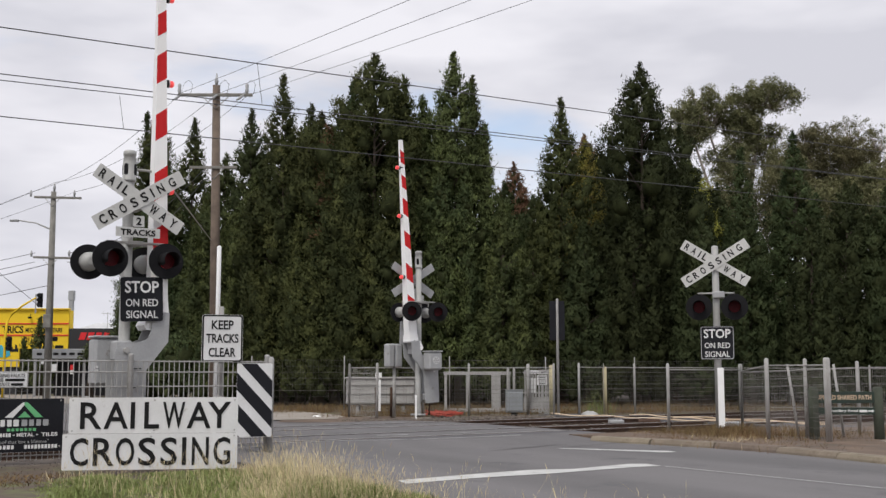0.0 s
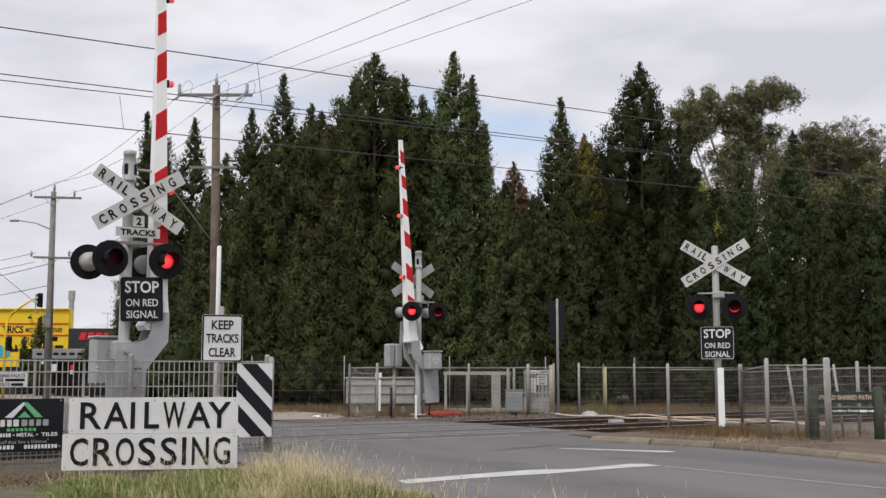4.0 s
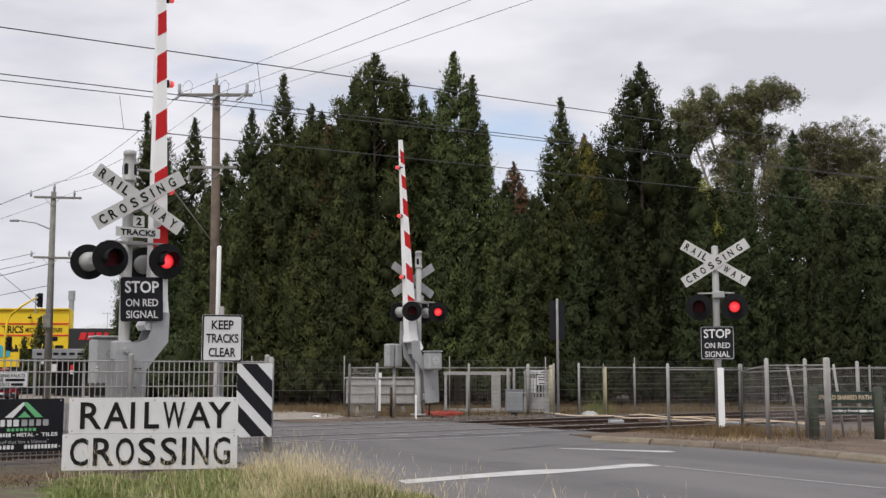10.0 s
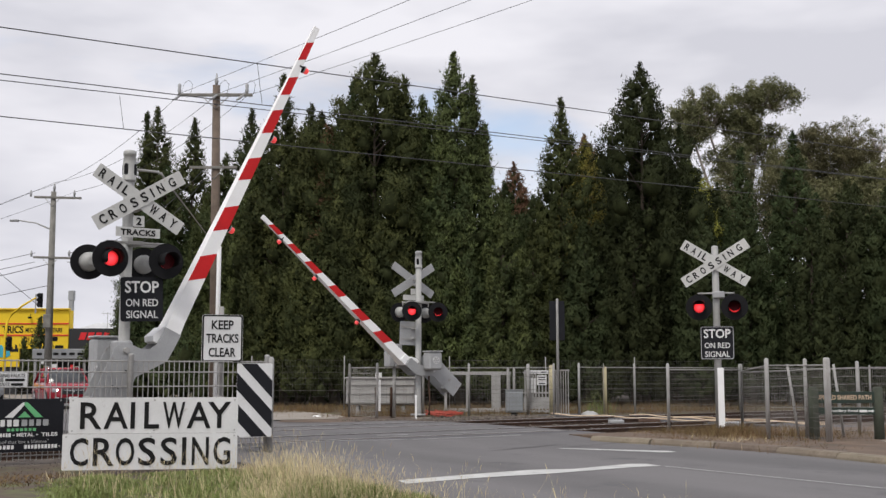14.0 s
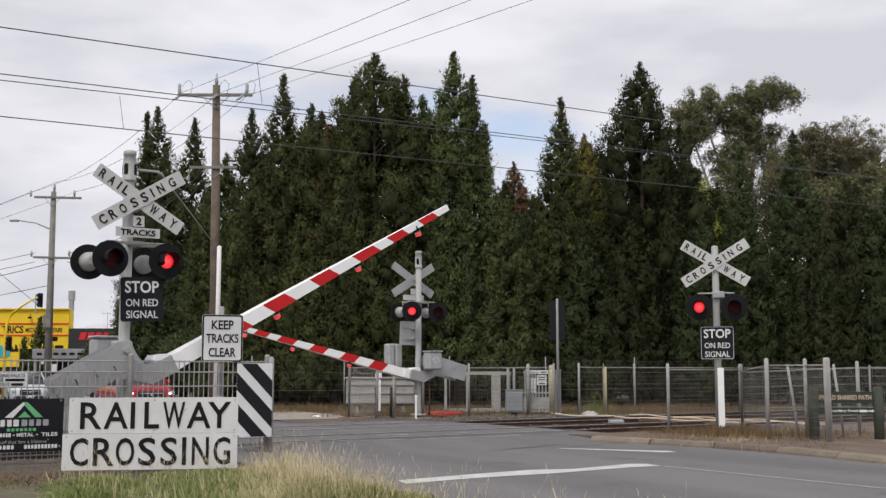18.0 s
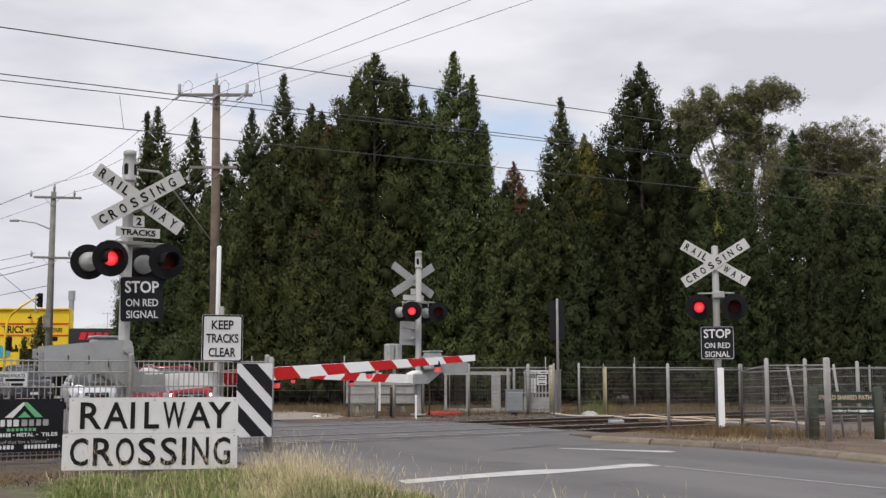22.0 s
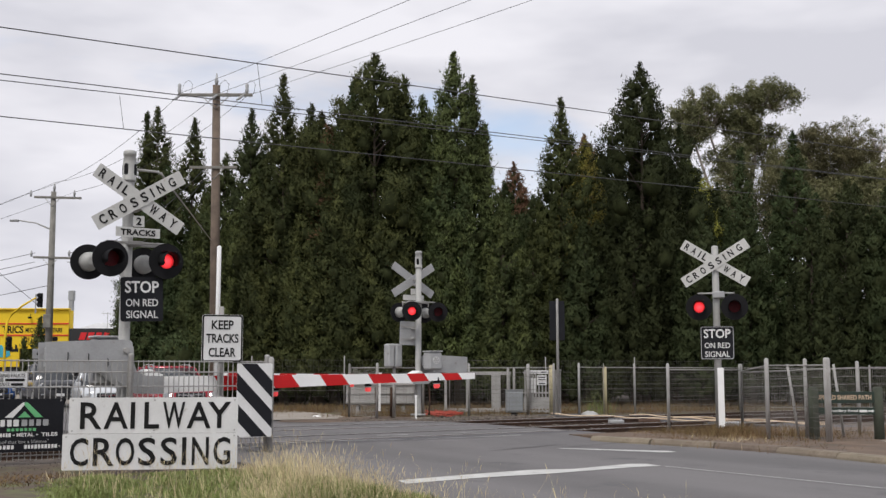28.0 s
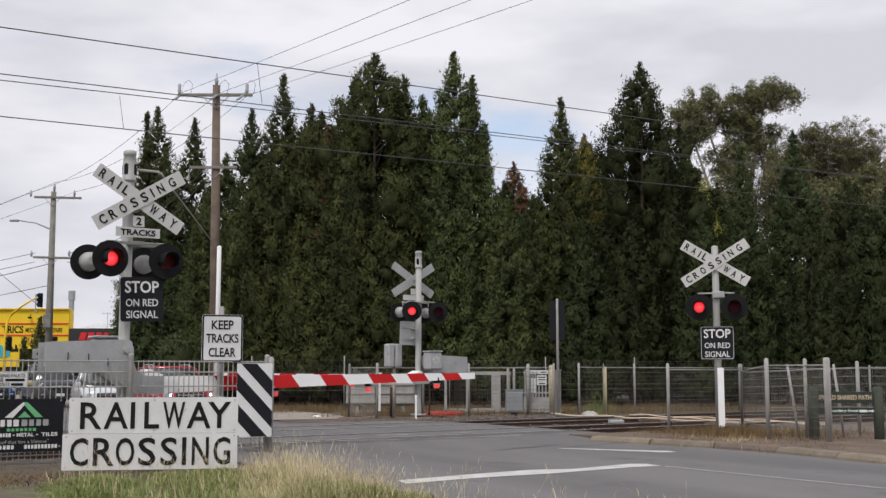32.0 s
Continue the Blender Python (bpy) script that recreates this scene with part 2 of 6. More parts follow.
SIGNRED = surface("red sign letters", (0.75, 0.02, 0.025), 0.5, 0, (0.62, 0.015, 0.02), 3, 25, 0)
PALEBLUE = surface("pale grey cabinet paint", (0.33, 0.35, 0.36), 0.5, 0.1, (0.26, 0.275, 0.285), 2.5, 25, 0.05)


# ---- mesh helpers ----
class G:
    """Collects the faces of one mesh."""

    def __init__(self):
        self.v, self.f, self.s = [], [], []

    def add(self, verts, faces, smooth=False, m=None):
        k = len(self.v)
        self.v += [tuple(m @ Vector(p)) for p in verts] if m else [tuple(p) for p in verts]
        self.f += [tuple(i + k for i in f) for f in faces]
        self.s += [smooth] * len(faces)
        return self

    def box(self, x, y, z, sx, sy, sz, bev=0.0, m=None):
        """A box about (x, y, z) with its edges chamfered by bev."""
        hx, hy, hz = sx / 2, sy / 2, sz / 2
        if not bev:
            vs = [(x + a * hx, y + b * hy, z + c * hz) for a in (-1, 1) for b in (-1, 1) for c in (-1, 1)]
            return self.add(vs, [(0, 1, 3, 2), (4, 6, 7, 5), (0, 4, 5, 1), (2, 3, 7, 6), (0, 2, 6, 4), (1, 5, 7, 3)], False, m)
        b = min(bev, hx * 0.9, hy * 0.9, hz * 0.9)
        bm = bmesh.new()
        for i in (-1, 1):
            for j in (-1, 1):
                for k in (-1, 1):
                    for e in range(3):
                        bm.verts.new((x + i * (hx - b * (e != 0)), y + j * (hy - b * (e != 1)), z + k * (hz - b * (e != 2))))
        bmesh.ops.convex_hull(bm, input=bm.verts)
        bmesh.ops.dissolve_limit(bm, angle_limit=0.02, verts=bm.verts, edges=bm.edges)
        return self.take(bm, m)

    def take(self, bm, m=None, smooth=False):
        bm.verts.index_update()
        self.add([v.co for v in bm.verts], [[v.index for v in f.verts] for f in bm.faces], smooth, m)
        bm.free()
        return self

    def tube(self, pts, radii, seg=8, caps=True, m=None):
        """A round tube through points, with a radius for each."""
        pts = [Vector(p) for p in pts]
        rings, n = [], len(pts)
        for i, p in enumerate(pts):
            d = (pts[min(i + 1, n - 1)] - pts[max(i - 1, 0)]).normalized()
            a = d.orthogonal().normalized() if abs(d.z) > 0.95 else Vector((d.y, -d.x, 0)).normalized()
            b = d.cross(a)
            r = radii[i] if isinstance(radii, (list, tuple)) else radii
            rings.append([p + (a * math.cos(t) + b * math.sin(t)) * r for t in (2 * math.pi * k / seg for k in range(seg))])
        vs = [q for ring in rings for q in ring]
        fs = [(i * seg + k, i * seg + (k + 1) % seg, (i + 1) * seg + (k + 1) % seg, (i + 1) * seg + k) for i in range(n - 1) for k in range(seg)]
        k0 = len(self.v)
        self.add(vs, fs, seg > 5, m)
        if caps:
            self.f += [tuple(k0 + k for k in reversed(range(seg))), tuple(k0 + (n - 1) * seg + k for k in range(seg))]
            self.s += [False, False]
        return self

    def plate(self, poly, y0, y1, m=None):
        """A flat polygon in x, z, thick from y0 to y1."""
        n = len(poly)
        vs = [(x, y0, z) for x, z in poly] + [(x, y1, z) for x, z in poly]
        fs = [tuple(range(n)), tuple(reversed(range(n, 2 * n)))] + [(i, i + n, (i + 1) % n + n, (i + 1) % n) for i in range(n)]
        return self.add(vs, fs, False, m)

    def mesh(self, name):
        me = bpy.data.meshes.new(name)
        me.from_pydata(self.v, [], self.f)
        me.polygons.foreach_set("use_smooth", self.s)
        bm = bmesh.new()
        bm.from_mesh(me)
        bmesh.ops.recalc_face_normals(bm, faces=bm.faces)
        bm.to_mesh(me)
        bm.free()
        return me


def part(name, g, material, parent, label="", at=None):
    """One mesh object under a thing or a part."""
    me = g.mesh(name) if isinstance(g, G) else g
    if not me.materials:
        me.materials.append(material)
    ob = new(name, me)
    ob.parent = parent
    if at is not None:
        ob.matrix_basis = at
    if label:
        ob["label"] = label
    return ob


def thing(name, label, category, at=None, group="", kind="", g=None, material=None):
    """A top-level thing: an empty at its base, or one mesh."""
    ob = new(name, g.mesh(name) if g else None)
    if g:
        ob.data.materials.append(material)
    if at is not None:
        ob.matrix_basis = at
    return tagged(ob, label, category, group, kind)


def rounded(w, h, r, n=4):
    """The outline of a rounded rectangle about the origin."""
    out = []
    for cx, cz, a0 in ((w / 2 - r, h / 2 - r, 0), (-w / 2 + r, h / 2 - r, 90), (-w / 2 + r, -h / 2 + r, 180), (w / 2 - r, -h / 2 + r, 270)):
        out += [(cx + r * math.cos(radians(a0 + 90 * k / n)), cz + r * math.sin(radians(a0 + 90 * k / n))) for k in range(n + 1)]
    return out


def letters(text, w, h, heavy=0.02):
    """Raised letters, w wide and h high about the origin, standing in x and z and facing -y."""
    cu = bpy.data.curves.new("lettering", "FONT")
    cu.body, cu.extrude, cu.offset, cu.resolution_u = text, 0.004, heavy, 3
    ob = bpy.data.objects.new("lettering", cu)
    me = bpy.data.meshes.new_from_object(ob)
    co = np.empty(len(me.vertices) * 3)
    me.vertices.foreach_get("co", co)
    co = co.reshape(-1, 3)
    lo, hi = co.min(0), co.max(0)
    x = ((co[:, 0] - lo[0]) / (hi[0] - lo[0]) - 0.5) * w
    z = ((co[:, 1] - lo[1]) / (hi[1] - lo[1]) - 0.5) * h
    me.vertices.foreach_set("co", np.stack([x, -0.003 - (co[:, 2] - lo[2]) * 0.4, z], 1).ravel())
    me.materials.clear()
    bpy.data.objects.remove(ob)
    bpy.data.curves.remove(cu)
    return me


def write(parent, text, x, z, w, h, material, y=0.0, turn=0.0, heavy=0.02, name="lettering"):
    """A word or line of raised letters, each letter a mesh of its own."""
    me = letters(text, w, h, heavy)
    at = pose(x, y, z, 0, -turn, 0)
    if len(text) == 1:
        return part(name, me, material, parent, "", at)
    spans = []
    co = [v.co for v in me.vertices]
    for p in me.polygons:
        a, b = min(co[i].x for i in p.vertices), max(co[i].x for i in p.vertices)
        spans.append((a, b, p.index))
    groups = []
    for a, b, i in sorted(spans):
        if groups and a <= groups[-1][0] + w * 1e-4:
            groups[-1][0] = max(groups[-1][0], b)
            groups[-1][1].append(i)
        else:
            groups.append([b, [i]])
    for _, ids in groups:
        used = {}
        faces = [tuple(used.setdefault(v, len(used)) for v in me.polygons[i].vertices) for i in ids]
        one = bpy.data.meshes.new(name)
        one.from_pydata([tuple(co[v]) for v in used], [], faces)
        part(name, one, material, parent, "", at)
    bpy.data.meshes.remove(me)


def bar(parent, x, z, w, h, material, y=0.0, turn=0.0, name="printed_line"):
    return part(name, G().plate(rounded(w, h, h * 0.3, 2), -0.006, -0.001), material, parent, "", pose(x, y, z, 0, -turn, 0))


def raw_mesh(name, verts, faces, material, smooth=False):
    """A mesh from arrays of corners and equal-sided faces."""
    me = bpy.data.meshes.new(name)
    n = faces.shape[1]
    me.vertices.add(len(verts))
    me.vertices.foreach_set("co", verts.astype(np.float32).ravel())
    me.loops.add(faces.size)
    me.loops.foreach_set("vertex_index", faces.astype(np.int32).ravel())
    me.polygons.add(len(faces))
    me.polygons.foreach_set("loop_start", np.arange(0, faces.size, n, dtype=np.int32))
    me.polygons.foreach_set("loop_total", np.full(len(faces), n, dtype=np.int32))
    if smooth:
        me.polygons.foreach_set("use_smooth", np.ones(len(faces), dtype=bool))
    me.update()
    me.materials.append(material)
    return me


# ---- the setting ----
def strip(edges, z, g=None):
    """A slab between two edges, given as rows (y, left x, right x), with its sides turned down."""
    g = g or G()
    rise = z if callable(z) else (lambda y: z)
    vs = [p for y, a, b in edges for p in ((a, y, rise(y) - 0.25), (a, y, rise(y)), (b, y, rise(y)), (b, y, rise(y) - 0.25))]
    return g.add(vs, [(4 * i + j, 4 * i + j + 1, 4 * i + j + 5, 4 * i + j + 4) for i in range(len(edges) - 1) for j in range(3)])


def smooth_rows(rows, step=0.5):
    """Rows (y, a, b) resampled with soft bends."""
    ys = np.arange(rows[0][0], rows[-1][0] + 0.01, step)
    r = np.array(rows, float)
    out = []
    for y in ys:
        w = [y - 0.6, y, y + 0.6]
        out.append((y, np.interp(w, r[:, 0], r[:, 1]).mean(), np.interp(w, r[:, 0], r[:, 2]).mean()))
    return out


ring = [(0, 0, -0.035)] + [(r * math.cos(a), r * math.sin(a), -0.035) for r in (60, 400, 4500) for a in (2 * math.pi * k / 48 for k in range(48))]
gr = G().add(ring, [(0, 1 + k, 1 + (k + 1) % 48) for k in range(48)] + [(1 + j * 48 + k, 1 + (j + 1) * 48 + k, 1 + (j + 1) * 48 + (k + 1) % 48, 1 + j * 48 + (k + 1) % 48) for j in (0, 1) for k in range(48)])
thing("ground", "bare brown earth and sparse grass of the verge", "ground", kind="structure", g=gr, material=DIRT)

def hump(y):
    """The road lifts a little where the rails cross it."""
    return 0.09 * max(0.0, min(1.0, (y + 1.0) / 1.2, (9.6 - y) / 1.2))


ROAD = smooth_rows([(-60, 1.25, 10.4), (-2, 1.25, 10.4), (0.5, 1.3, 10.9), (6.5, 1.0, 11.0), (8.4, 0.8, 10.3), (11, 0.5, 8.2), (14, 0.3, 7.6), (60, -0.6, 7.0), (160, -2, 6.5)], 0.4)
thing("road", "worn grey asphalt road over the level crossing", "road", kind="structure", g=strip(ROAD, hump), material=ASPHALT)


def road_sheet(name, poly, z, mat_, label):
    return thing(name, label, "road marking", kind="structure", g=G().add([(x, y, z) for x, y in poly], [tuple(range(len(poly)))]), material=mat_)


road_sheet("stop_line", [(1.72, -6.46), (2.9, -6.28), (4.2, -6.28), (5.95, -6.08), (6.42, -6.13), (6.49, -5.72), (6.29, -5.58), (4.96, -5.86), (4.3, -5.64), (3.05, -5.80), (1.86, -6.01)], 0.006, ROADPAINT, "broad worn white stop line across one lane")
road_sheet("centre_line", [(6.42, -40), (6.465, -40), (6.45, -6.2), (6.405, -6.2)], 0.006, ROADPAINT, "thin faded white centre line")
road_sheet("lane_mark", [(7.5, -2.15), (7.66, -2.15), (8.82, -3.78), (8.73, -4.06), (8.46, -4.0)], 0.006, ROADPAINT, "short worn white mark on the asphalt")
for pts in ([(3.2, 0.72), (4.4, 0.80), (5.8, 0.48)], [(5.9, 0.46), (7.2, 0.42), (8.7, 0.62)], [(5.95, 2.05), (6.7, 2.02)], [(7.9, 2.05), (8.45, 2.0)]):
    road_sheet("joint_line", pts + [(x, y + 0.07) for x, y in reversed(pts)], 0.0955, ROADPAINT, "thin broken white line along the road joint")
road_sheet("asphalt_patch", [(1.4, 0.45), (10.9, 0.95), (10.9, 1.35), (1.4, 0.7)], 0.094, PATCH, "darker asphalt strip beside the rails")
for k in range(4):
    x0, y0 = random.uniform(2, 9), random.uniform(-12, -1)
    pts = [(x0 + i * 0.35, y0 + 0.12 * i + random.uniform(-0.06, 0.06)) for i in range(7)]
    road_sheet("tar_seam", pts + [(x + 0.02, y - 0.022) for x, y in reversed(pts)], 0.005, TAR, "dark sealed crack in the asphalt")

# The two tracks, broad gauge, let into the road
SKEW = 0.075
TRACKS = (1.25, 2.85, 5.1, 6.7)


def track_y(y0, x):
    return y0 + SKEW * (x - 6)


def swept(section, y0, x0, x1, z):
    """A constant section (y, z) run along the track."""
    a, b = [(x, track_y(y0, x) + p, z + q) for x in (x0,) for p, q in section], [(x, track_y(y0, x) + p, z + q) for x in (x1,) for p, q in section]
    n = len(section)
    return G().add(a + b, [tuple(range(n)), tuple(reversed(range(n, 2 * n)))] + [(i, (i + 1) % n, (i + 1) % n + n, i + n) for i in range(n)])


for k, y0 in enumerate(TRACKS):
    rail = thing("rail", "rusty steel rail with a polished head", "rail", group="rails of the crossing", kind="structure",
                 g=swept([(-0.07, -0.16), (0.07, -0.16), (0.07, -0.145), (0.012, -0.12), (0.012, -0.04), (0.036, -0.03), (0.036, -0.002), (-0.036, -0.002), (-0.036, -0.03), (-0.012, -0.04), (-0.012, -0.12), (-0.07, -0.145)], y0, -90, 90, 0.10), material=RUST)
    part("rail_head", swept([(-0.028, -0.002), (0.028, -0.002), (0.024, 0.003), (-0.024, 0.003)], y0, -90, 90, 0.10), RAILTOP, rail, "worn bright running surface")
    part("flangeway", swept([(-0.04, 0.0), (0.04, 0.0), (0.04, 0.004), (-0.04, 0.004)], y0 + (0.085 if k % 2 == 0 else -0.085), 1.0, 11.0, 0.091), TAR, rail, "dark groove beside the rail")

slg = G().box(0, 0, 0, 0.24, 2.6, 0.14, 0.012).mesh("sleeper")
slg.materials.append(SLEEPER)
beds = [thing("track_bed", "weathered timber sleepers in stone ballast", "track", kind="structure", at=pose(0, 0, 0)) for _ in range(2)]
for b, ym in zip(beds, (2.05, 5.9)):
    for x in [11.6 + 0.62 * i for i in range(60)] + [0.2 - 0.62 * i for i in range(22)]:
        o = new("sleeper", slg)
        o.parent = b
        o.matrix_basis = pose(x, track_y(ym, x) + random.uniform(-0.04, 0.04), -0.085 + random.uniform(0, 0.012), 0, 0, random.uniform(-1.5, 1.5) + 4.3)


def lumpy(x0, x1, y0, y1, step, z, amp):
    xs, ys = np.arange(x0, x1 + 1e-6, step), np.arange(y0, y1 + 1e-6, step)
    X, Y = np.meshgrid(xs, ys, indexing="ij")
    Z = np.full(X.shape, z) + np.random.uniform(-amp, amp, X.shape)
    edge = (X == xs[0]) | (X == xs[-1]) | (Y == ys[0]) | (Y == ys[-1])
    Z[edge] = -0.12
    Y = Y + SKEW * (X - 6)
    n = len(ys)
    i = (np.arange(len(xs) - 1)[:, None] * n + np.arange(n - 1)[None]).ravel()
    return np.stack([X, Y, Z], -1).reshape(-1, 3), np.stack([i, i + n, i + n + 1, i + 1], 1)


for x0, x1 in ((11.1, 60.0), (-40.0, 0.6)):
    tagged(new("ballast", raw_mesh("ballast", *lumpy(x0, x1, -0.1, 8.3, 0.16, -0.022, 0.010), GRAVEL)), "bed of grey brown crushed stone round the rails", "ballast", kind="stuff")
# loose stones, near the road
ico = bmesh.new()
bmesh.ops.create_icosphere(ico, subdivisions=1, radius=1)
ico_v = np.array([v.co[:] for v in ico.verts])
ico_f = np.array([[v.index for v in f.verts] for f in ico.faces])
ico.free()


def scatter_stones(n, fx, fy, size):
    V, F = [], []
    for i in range(n):
        x, y = fx(), fy()
        s = np.array([size * random.uniform(0.5, 1.4) for _ in range(3)])
        V.append((ico_v * (1 + np.random.uniform(-0.22, 0.22, (len(ico_v), 1)))) * s + (x, y, size * 0.1))
        F.append(ico_f + i * len(ico_v))
    return np.concatenate(V), np.concatenate(F)


tagged(new("loose_stones", raw_mesh("loose_stones", *scatter_stones(1100, lambda: 11.15 + abs(random.gauss(0, 3.2)), lambda: random.uniform(0.0, 9.5), 0.028), GRAVEL)), "loose grey ballast stones by the rails", "stones", kind="stuff")
tagged(new("loose_stones", raw_mesh("loose_stones", *scatter_stones(900, lambda: random.uniform(9.6, 17), lambda: random.gauss(10.2, 0.6), 0.045), GRAVEL)), "loose grey stones at the road's edge", "stones", kind="stuff")

# Kerb stones on the far side and the paved strip behind them
kerb = thing("kerb", "worn concrete kerb along the road", "kerb", kind="structure", at=pose(0, 0, 0))
kg = G().plate([(0, -0.06), (0.32, -0.06), (0.32, 0.11), (0.11, 0.11), (0.055, 0.096), (0.015, 0.04)], -0.735, 0.735).mesh("kerb_stone")
kg.materials.append(KERBSTONE)
KERB_Y, KERB_X = (-60.0, -10.0, -8.0, -6.5, -4.6, -3.1, -1.5, 0.4), (9.0, 9.25, 9.5, 9.87, 10.12, 10.0, 9.62, 9.3)


def kerb_x(y):
    return float(np.mean(np.interp([y - 0.8, y, y + 0.8], KERB_Y, KERB_X)))


for k in range(26):
    y = -1.45 - 1.48 * k
    o = new("kerb_stone", kg)
    o.parent = kerb
    o.matrix_basis = pose(kerb_x(y), y, random.uniform(-0.008, 0.008), 0, 0, -math.degrees(math.atan((kerb_x(y + 0.7) - kerb_x(y - 0.7)) / 1.4)) + random.uniform(-0.4, 0.4))
thing("pavement", "dusty bare strip with concrete edging", "pavement", kind="structure", g=strip([(y, kerb_x(y) + 0.30, 19 if y < -1 else 17) for y in [-45, -20, -12] + [-10 + 0.8 * i for i in range(12)] + [-0.75, 0.2]], 0.10), material=DUST)
thing("pavement", "strip of brown dust at the road's edge", "pavement", kind="structure", g=G().add([(7.55, 11.06, 0.009), (9.19, 9.75, 0.009), (11.3, 8.8, 0.009), (12.78, 11.0, 0.009), (12.5, 13.4, 0.009), (10.7, 13.4, 0.009), (10.2, 12.4, 0.009), (9.3, 12.2, 0.009), (8.2, 12.2, 0.009)], [tuple(range(9))]), material=DUST)
thing("pavement", "pale concrete footpath", "pavement", kind="structure", g=strip([(-45, 12.3, 14.9), (-6.3, 12.3, 14.9), (-5.0, 13.2, 15.3)], 0.112), material=PATHWAY)
thing("pavement", "dark asphalt footpath over the tracks", "pavement", kind="structure", g=strip([(-1.5, 17.5, 19.3), (11, 16.8, 18.6)], 0.05), material=PATCH)
for dx, ya, yb, k in ((0.0, 2.6, 10.4, 0.0), (1.75, 1.0, 8.6, 1.7), (1.2, 0.6, 6.4, 3.1)):
    pts = [(17.42 + dx - 0.42 * i / 16 + 0.10 * math.sin(0.8 * i + k), ya + (yb - ya) * i / 16, 0.085 + 0.02 * math.sin(1.3 * i + k)) for i in range(17)]
    thing("path_edging", "wavering worn cream and orange edging over the tracks", "edging", kind="structure", g=G().tube(pts, 0.026, 6), material=EDGELINE)
thing("pavement", "brownish concrete driveway behind the crossing", "pavement", kind="structure", g=strip([(12.6, 8.1, 10.6), (15, 7.9, 11.6), (20, 7.8, 12.2), (60, 7.4, 11.0)], 0.004), material=PATHWAY)


# ---- signals, booms and signs ----
def disc(r, y0, y1, seg=32, cx=0.0, cz=0.0):
    g = G()
    poly = [(cx + r * math.cos(2 * math.pi * k / seg), cz + r * math.sin(2 * math.pi * k / seg)) for k in range(seg)]
    return g.plate(poly, y0, y1)


def flasher(parent, x, y, z, back=False, turn=0.0):
    """A flashing lamp: round black target, hood, glowing lens and an added dark flap that stands for the lamp's off
    half.
    """
    lamp = part("signal_lamp", disc(0.305, -0.012, 0.012, 40), HOOD, parent, "round black target of a red flashing lamp", pose(x, y, z, 0, 0, (180 if back else 0) + turn))
    hood = G()
    seg, vs = 22, []
    for k in range(seg + 1):
        a = radians(-35 + 250 * k / seg)
        length = 0.30 if 0 < k < seg else 0.20
        for r, yy in ((0.150, -0.01), (0.150, -length), (0.141, -length), (0.141, -0.01)):
            vs.append((r * math.cos(a), yy, r * math.sin(a)))
    hood.add(vs, [(4 * k + j, 4 * k + (j + 1) % 4, 4 * k + 4 + (j + 1) % 4, 4 * k + 4 + j) for k in range(seg) for j in range(4)], True)
    part("hood", hood, HOOD, lamp)
    part("housing", G().tube([(0, 0.012, 0), (0, 0.10, 0), (0, 0.19, 0), (0, 0.23, 0)], [0.17, 0.165, 0.13, 0.06], 20), LIGHTGREY, lamp, "grey rounded lamp housing")
    part("lens", disc(0.128, -0.022, -0.012, 28), REDLIT, lamp, "glowing red lens")
    # Added flap, no part of a real lamp: its dark red stands for the lens unlit.
    flap = part("shutter", disc(0.132, -0.034, -0.030, 28, 0, -0.132), REDGLASS, lamp, "added dark red flap that hides the glowing lens", pose(0, 0, 0.132))
    return flap


def blade_sign(parent, y, z, turn=0.0, x=0.0):
    """Two crossed white blades with black letters."""
    a = part("crossbuck_blade", G().plate(rounded(1.74, 0.255, 0.012, 1), -0.012, 0.0), BLADEWHITE, parent, "white blade lettered RAILWAY", pose(x, y + 0.004, z, 0, 32, turn))
    b = part("crossbuck_blade", G().plate(rounded(1.74, 0.255, 0.012, 1), -0.012, 0.0), BLADEWHITE, parent, "white blade lettered CROSSING", pose(x, y - 0.014, z, 0, -32, turn))
    for bl in (a, b):
        part("blade_back", G().plate(rounded(1.735, 0.25, 0.012, 1), 0.0005, 0.004), GREYPAINT, bl, "bare grey back of the blade")
    for ch, x in zip("RAIL", (-0.74, -0.56, -0.41, -0.27)):
        write(a, ch, x, 0, 0.105 if ch != "I" else 0.03, 0.165, LETTER, -0.012)
    for ch, x in zip("WAY", (0.30, 0.50, 0.70)):
        write(a, ch, x, 0, 0.13 if ch == "W" else 0.11, 0.165, LETTER, -0.012)
    for ch, x in zip("CROSSING", (-0.72, -0.53, -0.33, -0.11, 0.09, 0.25, 0.42, 0.65)):
        write(b, ch, x, 0, 0.115 if ch != "I" else 0.03, 0.165, LETTER, -0.012)
    return a


